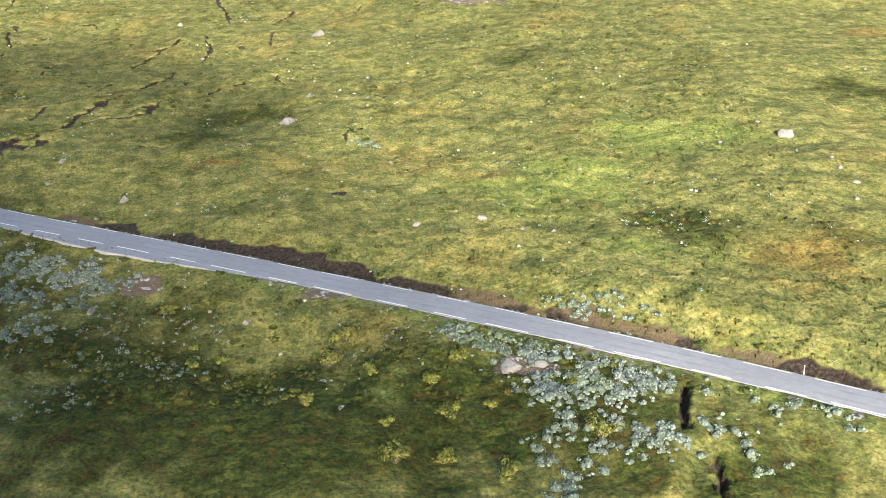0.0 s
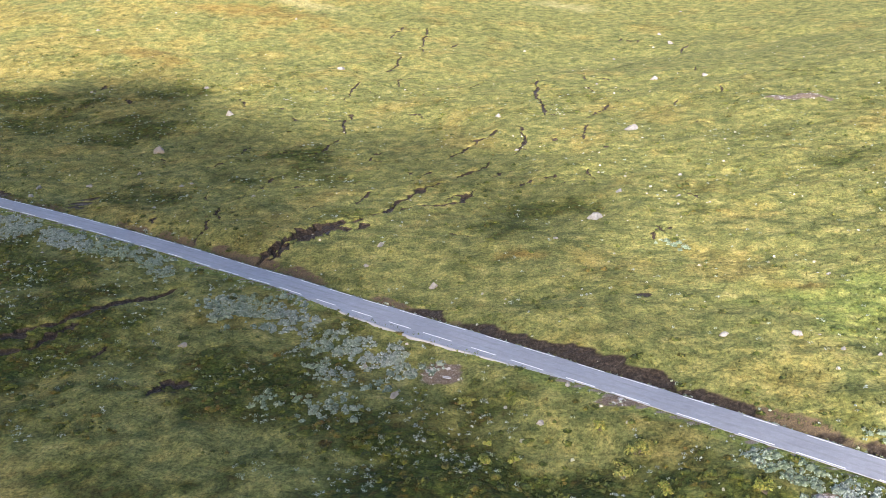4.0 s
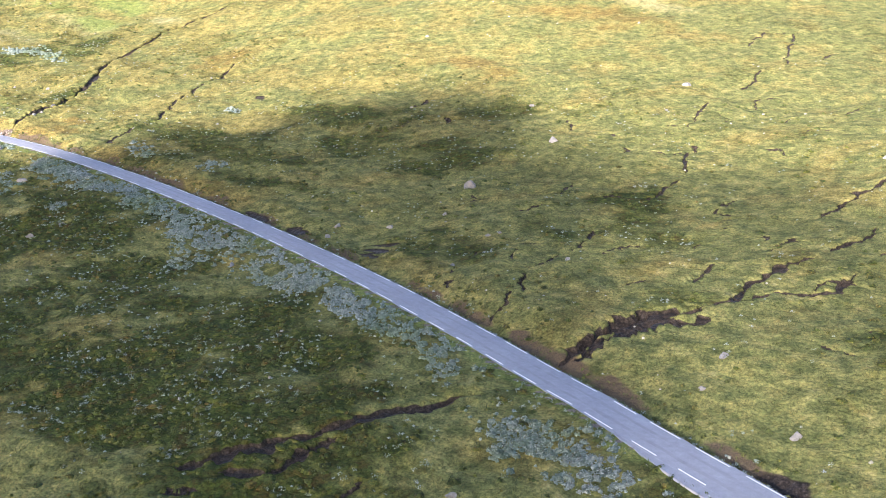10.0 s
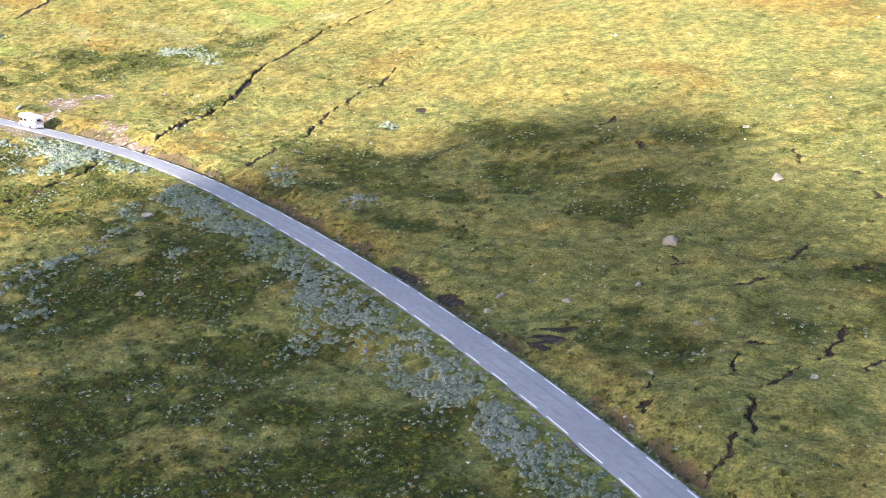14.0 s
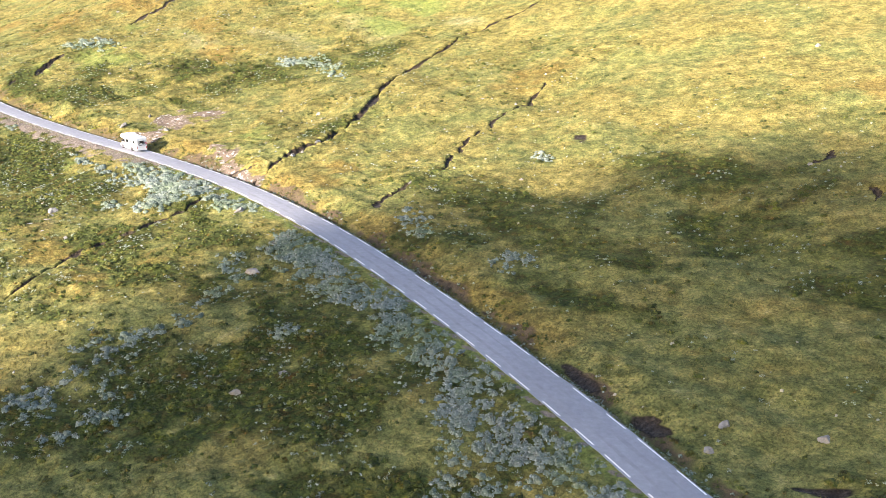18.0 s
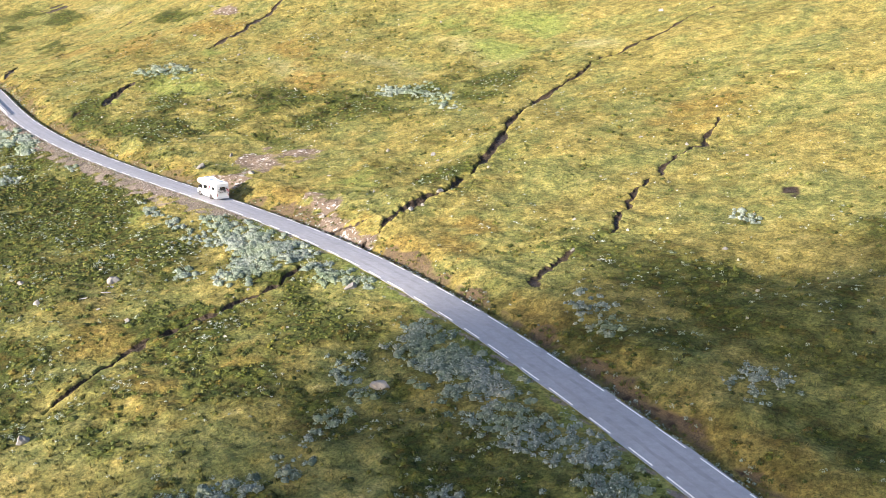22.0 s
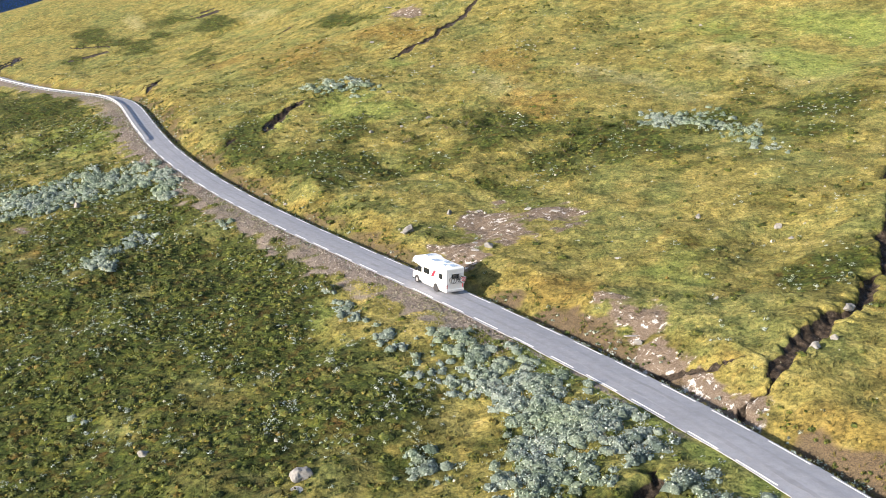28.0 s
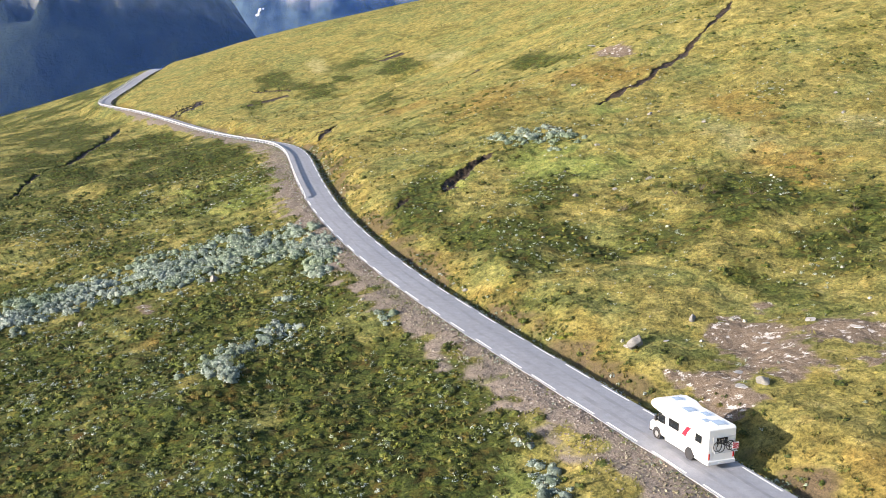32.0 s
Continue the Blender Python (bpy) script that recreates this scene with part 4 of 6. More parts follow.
def motorhome_thing(m):
    van = empty("motorhome", m, "white overcab motorhome with red slash stripe driving on the road", "motorhome")
    half = 1.13
    body = part("body", prism_bm([(0.0, 0.50), (0.02, 2.78), (0.18, 2.92), (4.55, 2.95), (4.70, 2.0), (4.85, 0.50)], -half, half, 0.07, 3), VAN_WHITE, van)
    alcove = part("alcove", prism_bm([(3.85, 2.30), (3.85, 2.96), (4.5, 3.16), (5.6, 3.18), (6.35, 3.00), (6.86, 2.62), (6.88, 2.36), (6.5, 2.20), (5.2, 2.08)], -half - 0.005, half + 0.005, 0.11, 3), VAN_WHITE, van, "bulging rounded sleeping alcove over the cab")
    cab = part("cab", prism_bm([(4.6, 0.42), (4.6, 2.15), (5.45, 2.17), (6.22, 1.36), (6.82, 1.16), (6.98, 0.95), (7.0, 0.40)], -1.0, 1.0, 0.10, 3), VAN_WHITE, van)
    part("skirt", prism_bm([(0.06, 0.32), (0.06, 0.52), (1.45, 0.52), (1.45, 0.32)], -half + 0.02, half - 0.02, 0.02, 1), VAN_SKIRT, van)
    part("skirt", prism_bm([(2.45, 0.32), (2.45, 0.52), (4.9, 0.52), (4.9, 0.32)], -half + 0.02, half - 0.02, 0.02, 1), VAN_SKIRT, van)
    part("rear_bumper", box_bm(-0.10, 0.06, -half, half, 0.34, 0.62, 0.04), VAN_SKIRT, van)
    part("front_bumper", box_bm(6.82, 7.06, -0.98, 0.98, 0.28, 0.62, 0.05), VAN_DARK, van)
    part("windscreen", prism_bm([(5.58, 2.06), (5.62, 2.10), (6.26, 1.42), (6.20, 1.38)], -0.86, 0.86, 0.01, 1), GLASS, van, "dark raked windscreen")
    for side in (1, -1):
        y = side * (half + 0.002)

        def window(name, x0, x1, z0, z1, parent, yy=y):
            w = part(name, box_bm(x0 - 0.04, x1 + 0.04, yy - 0.018, yy + 0.018, z0 - 0.04, z1 + 0.04, 0.012, 1), VAN_DARK, parent)
            part("pane", box_bm(x0, x1, yy - 0.026, yy + 0.026, z0, z1, 0.01, 1), GLASS, w)

        window("window", 3.35, 4.50, 1.55, 2.10, body)
        window("window", 0.75, 1.40, 1.62, 2.12, body)
        window("cab_window", 5.15, 5.95, 1.38, 1.95, cab, side * 1.0)
        part("stripe", prism_bm([(1.95, 2.28), (2.45, 2.22), (3.02, 1.50), (2.52, 1.46), (2.30, 1.85)], y - 0.006, y + 0.006), VAN_RED, body, "slanted red slash on the flank")
        part("trim_line", box_bm(1.6, 4.5, y - 0.005, y + 0.005, 1.38, 1.42), VAN_RED, body)
        part("mirror", box_bm(6.0, 6.14, side * 1.02 - 0.0, side * 1.02 + side * 0.24, 1.35, 1.75, 0.03), VAN_DARK, cab)
        part("tail_lamp", box_bm(-0.025, 0.04, side * 1.0 - 0.06, side * 1.0 + 0.06, 0.72, 1.15, 0.015, 1), LAMP_RED, body)
        part("headlamp", box_bm(6.72, 6.93, side * 0.78 - 0.14, side * 0.78 + 0.14, 0.86, 1.16, 0.05), GLASS, cab)
        for wx in (1.98, 6.02):
            arch = part("wheel_arch", moved(rod_bm((0, -0.02, 0), (0, 0.02, 0), 0.47, None, 20), Matrix.Translation((wx, side * (1.01 if wx > 5 else half - 0.005), 0.42))), VAN_DARK, van)
            wheel = part("wheel", moved(rod_bm((0, -0.1, 0), (0, 0.1, 0), 0.24, None, 18), Matrix.Translation((wx, side * 0.94, 0.36))), RIM, van)
            part("tyre", moved(torus_bm(0.26, 0.105, 22, 8), Matrix.Translation((wx, side * 0.95, 0.36))), RUBBER, wheel)
            part("hub_cap", moved(rod_bm((0, 0.08 * side, 0), (0, 0.13 * side, 0), 0.14, 0.09, 14), Matrix.Translation((wx, side * 0.94, 0.36))), RIM, wheel)
    for k, (x, y, w, d) in enumerate(((5.15, 0.15, 0.28, 0.36), (3.55, 0.25, 0.40, 0.40), (2.4, -0.35, 0.36, 0.30), (1.35, 0.45, 0.24, 0.24), (0.75, -0.1, 0.40, 0.40))):
        z = 3.175 if k == 0 else 2.935
        sk = part("skylight_frame", box_bm(x - w - 0.05, x + w + 0.05, y - d - 0.05, y + d + 0.05, z - 0.02, z + 0.03, 0.015, 1), VAN_WHITE, body if k else alcove)
        part("skylight", box_bm(x - w, x + w, y - d, y + d, z + 0.01, z + 0.09, 0.03, 2), SKYLIGHT, sk, "blue-grey roof hatch")
    part("entry_door", box_bm(3.0, 3.62, -half - 0.012, -half + 0.01, 0.55, 2.35, 0.01, 1), VAN_WHITE, body)
    part("number_plate", box_bm(-0.118, -0.10, -0.26, 0.26, 0.42, 0.54), PLATE, van)
    part("rear_window", box_bm(-0.012, 0.03, -0.45, 0.45, 1.75, 2.25, 0.012, 1), GLASS, body)
    rack = part("bike_rack", join_bm(rod_bm((-0.08, -0.95, 0.95), (-0.08, -0.95, 1.95), 0.02), rod_bm((-0.08, 0.8, 0.95), (-0.08, 0.8, 1.95), 0.02), rod_bm((-0.42, -1.0, 0.95), (-0.42, 0.9, 0.95), 0.025),
                                     rod_bm((-0.25, -1.0, 0.97), (-0.25, 0.9, 0.97), 0.025), rod_bm((-0.03, -0.95, 1.0), (-0.45, -0.95, 0.95), 0.02), rod_bm((-0.03, 0.8, 1.0), (-0.45, 0.8, 0.95), 0.02),
                                     rod_bm((-0.1, -0.95, 1.9), (-0.1, 0.8, 1.9), 0.02)), STEEL, van)
    rack.location.z = 0.38
    turn = Matrix.Rotation(radians(90), 4, "Z")
    for x, sh in ((-0.22, 0.0), (-0.40, -0.12)):
        frame_bm = join_bm(*(rod_bm((x, y0 + sh, z0), (x, y1 + sh, z1), 0.022) for y0, z0, y1, z1 in ((-0.5, 1.32, -0.1, 1.30), (-0.1, 1.30, 0.05, 1.75), (-0.1, 1.30, 0.42, 1.72), (0.05, 1.72, 0.40, 1.74), (-0.5, 1.32, 0.02, 1.70), (0.40, 1.80, 0.54, 1.32), (0.02, 1.75, 0.0, 1.86))))
        bike = part("bicycle", frame_bm, VAN_DARK, rack, "bicycle strapped on the rear rack")
        part("handlebar", rod_bm((x - 0.02, 0.38 + sh, 1.84), (x + 0.10, 0.44 + sh, 1.86), 0.02), VAN_DARK, bike)
        for yy in (-0.5, 0.54):
            part("bicycle_wheel", moved(torus_bm(0.33, 0.028, 22, 6), Matrix.Translation((x, yy + sh, 1.32)) @ turn), RUBBER, bike)
    sign = part("warning_board", moved(box_bm(-0.012, 0.012, -0.25, 0.25, -0.25, 0.25), Matrix.Translation((-0.50, -0.72, 1.38))), PLATE, rack, "red and white striped warning board")
    for k in range(-2, 3):
        c = k * 0.17
        pts = [(-0.25, -0.25 + c - 0.08), (-0.25, -0.25 + c + 0.02), (0.25, 0.25 + c + 0.02), (0.25, 0.25 + c - 0.08)]
        pts = [(a, min(0.25, max(-0.25, b))) for a, b in pts]
        bm = bmesh.new()
        vs = [bm.verts.new((-0.518, -0.72 + a, 1.38 + b)) for a, b in pts]
        back = [bm.verts.new((-0.513, -0.72 + a, 1.38 + b)) for a, b in pts]
        bm.faces.new(vs)
        bm.faces.new(back[::-1])
        for i in range(4):
            j = (i + 1) % 4
            bm.faces.new((vs[i], vs[j], back[j], back[i]))
        bmesh.ops.remove_doubles(bm, verts=bm.verts, dist=0.0005)
        part("stripe", bm, VAN_RED, sign)
    return van


VAN_S = chainage(-277.6)
vx, vy, vz = at_road(VAN_S, 0.55)
wx, wy, wz = at_road(VAN_S + 4, 0.55)
heading = math.degrees(math.atan2(wy - vy, wx - vx))
motorhome_thing(pose(vx, vy, vz + 0.03, 0, -math.degrees(math.atan2(wz - vz, 4)), heading) @ Matrix.Scale(1.05, 4))


# ---- boulders ----
ROCK = simple("lichen_grey_rock", (0.185, 0.180, 0.172), 0.92, 0, 0.45, 1.4, 1.0)
ROCK_PALE = simple("pale_rock", (0.21, 0.202, 0.19), 0.92, 0, 0.40, 1.6, 1.0)


def boulder_mesh(seed, flat):
    r = random.Random(seed)
    bm = bmesh.new()
    bmesh.ops.create_icosphere(bm, subdivisions=3, radius=0.5)
    cuts = [(Vector((r.uniform(-1, 1), r.uniform(-1, 1), r.uniform(-0.3, 1))).normalized(), r.uniform(0.20, 0.36)) for _ in range(9)]
    for v in bm.verts:
        for nrm, d in cuts:
            over = v.co.dot(nrm) - d
            if over > 0:
                v.co -= nrm * over * 0.92
        v.co *= 1 + 0.20 * noise.noise(v.co * 4.3 + Vector((seed, 0, 0)))
        v.co.z *= flat
    me = bpy.data.meshes.new("boulder")
    bm.to_mesh(me)
    bm.free()
    me.materials.append(ROCK if seed % 3 else ROCK_PALE)
    return me


BOULDER_SHAPES = [boulder_mesh(k, 0.6 + 0.08 * (k % 4)) for k in range(9)]


def boulders(rows, group):
    for k, (x, y, size) in enumerate(rows):
        big = size > 1.25
        size *= 1.6 if big else 1.35
        ob = new("boulder" if size > 0.75 else "stone", BOULDER_SHAPES[int(abs(x * 7 + y * 3)) % 9])
        ob.matrix_world = pose(x, y, ground_z(x, y) + 0.10 * size, 0, 0, (x * 37 + y * 11) % 360) @ Matrix.Diagonal((size * 0.95, size * 0.78, size * 0.9, 1))
        tagged(ob, "large weathered grey boulder lying in the grass" if big else "pale grey stone half sunk in the turf", "rock", group)


boulders([
    (69, 165.9, 0.7), (52.8, 209.2, 1), (51, 121.3, 0.8), (50.3, 125.2, 0.7), (49.8, 127.2, 0.6), (49.4, 117.1, 0.7),
    (48.4, 144.2, 0.5), (47.1, 136.8, 1.6), (46.6, 130.9, 0.5), (45, 152.4, 0.6), (44.7, 142, 0.6), (41.4, 146.4, 0.6),
    (37.5, 135.1, 0.8), (24.8, 165.3, 0.8), (17.4, 125.9, 0.6), (12.4, 108.7, 0.6), (9, 109.4, 0.7), (8.5, 82.4, 1.2),
    (8.4, 130.3, 0.6), (6.7, 112.6, 0.5), (5.8, 82.4, 1.8), (4.6, 112.4, 1.1), (-3.1, 112.3, 1), (-12, 158.7, 0.7),
    (-12.9, 171.5, 0.7), (-13.9, 248.4, 1.3), (-17.5, 97.3, 0.7), (-18.9, 91.2, 0.8), (-21.2, 159.2, 1.1), (-23.3, 147.7, 1.9),
], "rocks by the eastern road")
boulders([
    (-24.6, 200.1, 1.9), (-25.2, 247.1, 1.5), (-26.9, 302.7, 1.6), (-27.1, 138.3, 0.7), (-28, 350.3, 0.9), (-31.3, 315.2, 1.3),
    (-35, 94.4, 1.1), (-38.8, 246.3, 0.8), (-39.8, 122.4, 1.2), (-40.3, 99.5, 1), (-40.4, 285.4, 0.8), (-44.9, 189.1, 0.8),
    (-50.9, 126.3, 0.8), (-51.3, 133.1, 1.2), (-54.7, 212.9, 1.2),
], "rocks by the eastern road")
boulders([
    (-62.3, 98.5, 0.9), (-65.7, 284.8, 0.8), (-81.9, 152.8, 0.8), (-96.7, 145.7, 0.7), (-98.6, 160.9, 0.7), (-99.6, 159, 0.8),
    (-101.4, 116.1, 0.5), (-103.3, 231.6, 0.8), (-106.7, 249.2, 1.5), (-112.4, 165.2, 0.9), (-115.5, 205.5, 1.6), (-115.9, 177.8, 2),
    (-117.5, 156.9, 1.2), (-123.8, 148.7, 1), (-125.3, 152.6, 1.2), (-127.3, 196.9, 0.6), (-127.4, 131.4, 1.1),
], "rocks on the middle slope")
boulders([
    (-132.8, 225, 1.1), (-133.9, 263.6, 0.7), (-138, 287.8, 0.8), (-159.5, 215.5, 0.7), (-165, 127.2, 1), (-166.2, 121.9, 1.2),
    (-172.9, 197.4, 0.6), (-187, 257.1, 1.1), (-195.9, 188.6, 0.7), (-195.9, 139, 1.5),
], "rocks around the shaded slope")
boulders([
    (-209.7, 175.5, 0.8), (-212.9, 107.9, 1.3), (-215.7, 215.1, 0.6), (-218.2, 182.9, 0.6), (-218.6, 287.7, 0.9), (-221.5, 149.1, 1.3),
    (-227.2, 214.1, 0.7), (-235.5, 124.7, 0.8), (-236.5, 212.8, 0.7), (-240.6, 171.8, 0.8), (-240.8, 169.6, 0.9), (-244.4, 177.2, 1.2),
    (-248.5, 116.6, 1), (-249.9, 126.7, 1.6), (-254.3, 161.5, 0.9), (-255.3, 171.4, 0.6),
], "rocks near the brook")
boulders([
    (-263.6, 117.4, 1), (-263.8, 218.1, 0.6), (-264.5, 189.8, 0.7), (-267.8, 190.8, 1), (-276.2, 186.1, 1), (-287, 162.9, 1.2),
    (-293.7, 273.4, 1.1), (-301.3, 158.3, 1.6), (-303.4, 165.4, 1), (-329.8, 149.9, 0.7),
], "rocks by the gravel bank")
boulders([
    (-348.9, 245, 0.8), (-349, 177.9, 0.8), (-349.2, 183.1, 0.9), (-350.4, 104.8, 1.2), (-350.5, 172.2, 0.9), (-352.4, 121.5, 1.3),
    (-352.5, 217.5, 0.7), (-361.2, 222.4, 0.7), (-362.9, 175.6, 0.9), (-366.7, 201.5, 0.8), (-369.4, 183.7, 0.9), (-379.1, 197.9, 1),
    (-409.2, 116.7, 0.8), (-417, 198.9, 1), (-425.9, 121.2, 0.9), (-554.8, 92.8, 1), (-714.8, 51.1, 1),
], "rocks near the far bends")

# flat rock that shows through worn turf
SLABS = [
    (-301.4, 158.1, 1.6), (-287.6, 161.6, 1.4), (-287.7, 163.5, 1.2), (-291.5, 162, 1.1), (-295.5, 168.6, 1.2), (-296.7, 174, 1.5),
    (-291.7, 175.4, 1.3), (-286.8, 170.8, 1), (-289.5, 167, 0.9), (-256, 161.7, 1.9), (-300.4, 161, 0.8), (-272.7, 172, 1),
    (-447, 216.1, 2.5), (-432.6, 211.8, 2), (-246.3, 124.9, 1.6), (-245.8, 122.1, 1.2), (-241.6, 122.7, 1), (-248.2, 126.4, 1.2),
    (-291.1, 163.3, 1.3), (6, 82.4, 1.5), (8.3, 82.4, 1.2), (-32.4, 99, 1.4), (-30.1, 98.1, 1.2),
]
SLAB_ROCK = simple("bleached_rock_slab", (0.37, 0.352, 0.335), 0.95, 0, 0.45, 2.6, 0.6)
SLAB_SHAPES = [boulder_mesh(k + 40, 0.3) for k in range(4)]
for me in SLAB_SHAPES:
    me.materials.clear()
    me.materials.append(SLAB_ROCK)
for k, (x, y, size) in enumerate(SLABS):
    ob = new("flat_rock", SLAB_SHAPES[k % 4])
    ob.matrix_world = pose(x, y, ground_z(x, y) + 0.03, 8, 3, (k * 67) % 360) @ Matrix.Diagonal((size * 1.3, size * 0.9, size * 0.3, 1))
    tagged(ob, "bleached flat rock showing through worn turf", "rock", "flat rocks in bare ground")


# ---- plants ----
WILLOW = leaf_material("silver_willow_leaves", [(0.0, (0.125, 0.165, 0.145)), (0.4, (0.215, 0.262, 0.238)), (0.85, (0.315, 0.365, 0.338)), (1.0, (0.42, 0.46, 0.44))])
SCRUB = leaf_material("dwarf_birch_leaves", [(0.0, (0.046, 0.052, 0.015)), (0.35, (0.062, 0.072, 0.019)), (0.6, (0.088, 0.094, 0.024)), (0.8, (0.122, 0.116, 0.030)), (1.0, (0.118, 0.076, 0.028))], 0.7, True)
# darker than the leaves: the shaded inside of a thicket, put into colour
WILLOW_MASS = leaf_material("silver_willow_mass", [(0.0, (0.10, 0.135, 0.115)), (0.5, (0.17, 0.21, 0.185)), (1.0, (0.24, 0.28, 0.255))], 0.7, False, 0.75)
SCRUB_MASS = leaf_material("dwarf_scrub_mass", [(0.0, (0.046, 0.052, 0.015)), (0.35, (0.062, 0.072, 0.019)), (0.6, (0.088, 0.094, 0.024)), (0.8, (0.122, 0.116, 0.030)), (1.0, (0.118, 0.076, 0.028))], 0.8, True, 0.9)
SPRIG = leaf_material("willow_sprig_leaves", [(0.0, (0.14, 0.175, 0.155)), (0.4, (0.24, 0.28, 0.255)), (0.9, (0.36, 0.40, 0.375)), (1.0, (0.45, 0.48, 0.46))])
YELLOW = leaf_material("yellow_green_leaves", [(0.0, (0.07, 0.085, 0.02)), (0.5, (0.18, 0.20, 0.045)), (0.85, (0.28, 0.275, 0.065)), (1.0, (0.33, 0.24, 0.07))])


def grass_material():
    m, n, l, b = shader("fell_grass_blades", 0.85, 0, 0.15)
    g = n.new("ShaderNodeNewGeometry")
    col, small, fine = turf_colour(n, l, g.outputs["Position"])
    tone = ramp_node(n, l, g.outputs["Random Per Island"], [(0.0, (0.46, 0.52, 0.46)), (0.5, (0.70, 0.74, 0.70)), (0.9, (0.90, 0.90, 0.85)), (1.0, (1.1, 1.05, 1.0))])
    l.new(mix_node(n, l, 1.0, col, tone, "MULTIPLY"), b.inputs["Base Color"])
    return m


GRASS = grass_material()
BARK = simple("willow_bark", (0.10, 0.08, 0.06), 0.9, 0, 0.2, 9)
rng = np.random.default_rng(11)


def mesh_of_quads(name, corners, material, spots=None, soft=None):
    """One mesh out of loose faces (n, corners, 3); the spots they grow on give the tone, soft the normals they are lit by."""
    n, k = corners.shape[:2]
    me = bpy.data.meshes.new(name)
    me.vertices.add(n * k)
    me.vertices.foreach_set("co", corners.reshape(-1).astype(np.float32))
    me.loops.add(n * k)
    me.loops.foreach_set("vertex_index", np.arange(n * k, dtype=np.int32))
    me.polygons.add(n)
    me.polygons.foreach_set("loop_start", np.arange(0, n * k, k, dtype=np.int32))
    me.update(calc_edges=True)
    me.materials.append(material)
    if soft is not None:
        me.normals_split_custom_set_from_vertices(np.repeat(soft, k, 0).astype(np.float32))
    if spots is not None:
        z, wet, bare, grav, ditch, dist, heath = land(spots[:, 0], spots[:, 1])
        ochre, lush, straw = covers(spots[:, 0], spots[:, 1], dist)
        for key, v in (("heath", heath), ("ochre", ochre), ("lush", lush), ("straw", straw)):
            at = me.attributes.new(key, "FLOAT", "POINT")
            at.data.foreach_set("value", np.repeat(v, n * k // len(v)).astype(np.float32))
    return me


def leaf_quads(centres, radii, per, leaf, squash=0.75, corners=4):
    """Leaves spread through low domes round the given centres."""
    n = len(centres) * per
    c = np.repeat(centres, per, 0)
    r = np.repeat(radii, per)
    d = rng.normal(size=(n, 3))
    d /= np.linalg.norm(d, axis=1)[:, None]
    d[:, 2] = np.abs(d[:, 2]) * squash
    p = c + d * (r * rng.uniform(0.35, 1.05, n))[:, None]
    nrm = d + rng.normal(size=(n, 3)) * 0.34
    nrm /= np.linalg.norm(nrm, axis=1)[:, None]
    t = np.cross(nrm, rng.normal(size=(n, 3)))
    t /= np.linalg.norm(t, axis=1)[:, None] + 1e-9
    b = np.cross(nrm, t)
    sz = leaf * rng.uniform(0.55, 1.35, n)[:, None]
    t, b = t * sz, b * sz * 0.62
    lit = d + 0.35 * nrm + np.array([0, 0, 0.25])
    lit /= np.linalg.norm(lit, axis=1)[:, None]
    if corners == 3:
        return np.stack([p - t, p - b * 1.3 + t * 0.4, p + b * 1.3 + t * 0.4], 1), lit
    return np.stack([p - t, p - b * 0.9, p + t, p + b * 0.9], 1), lit


def foliage(name, centres, radii, per, leaf, squash, corners, material, spots=None, origin=(0, 0, 0)):
    """A mesh of leaves round the given centres, lit as the rounded clumps that they form."""
    faces, lit = leaf_quads(centres, radii, per, leaf, squash, corners)
    return mesh_of_quads(name, faces - np.array(origin), material, spots, lit)


def dome_mesh(name, centres, radii, squash, material, spots=None):
    """Low rounded clumps, each an uneven cap of its own."""
    seg, n = 7, len(centres)
    t = np.arange(seg) * 2 * math.pi / seg
    cap = np.concatenate([np.column_stack([np.cos(t), np.sin(t), np.full(seg, -0.15)]), np.column_stack([0.78 * np.cos(t + 0.4), 0.78 * np.sin(t + 0.4), np.full(seg, 0.62)]), [[0, 0, 1.0]]])
    k = len(cap)
    turn = rng.uniform(0, 6.283, n)
    size = radii[:, None] * rng.uniform(0.5, 1.4, (n, k))
    x = (cap[:, 0] * np.cos(turn)[:, None] - cap[:, 1] * np.sin(turn)[:, None]) * size + centres[:, :1]
    y = (cap[:, 0] * np.sin(turn)[:, None] + cap[:, 1] * np.cos(turn)[:, None]) * size + centres[:, 1:2]
    z = cap[:, 2] * size * squash + centres[:, 2:]
    tris = []
    for i in range(seg):
        j = (i + 1) % seg
        tris += [(i, j, seg + i), (j, seg + j, seg + i), (seg + i, seg + j, 2 * seg)]
    faces = (np.array(tris)[None] + (np.arange(n) * k)[:, None, None]).reshape(-1, 3)
    me = bpy.data.meshes.new(name)
    me.vertices.add(n * k)
    me.vertices.foreach_set("co", np.stack([x, y, z], -1).reshape(-1).astype(np.float32))
    me.loops.add(faces.size)
    me.loops.foreach_set("vertex_index", faces.ravel().astype(np.int32))
    me.polygons.add(len(faces))
    me.polygons.foreach_set("loop_start", np.arange(0, faces.size, 3, dtype=np.int32))
    me.polygons.foreach_set("use_smooth", np.ones(len(faces), dtype=bool))
    me.update(calc_edges=True)
    me.materials.append(material)
    if spots is not None:
        z, wet, bare, grav, ditch, dist, heath = land(spots[:, 0], spots[:, 1])
        for key, v in zip(("heath", "ochre", "lush", "straw"), (heath, *covers(spots[:, 0], spots[:, 1], dist))):
            at = me.attributes.new(key, "FLOAT", "POINT")
            at.data.foreach_set("value", np.repeat(v, k).astype(np.float32))
    return me


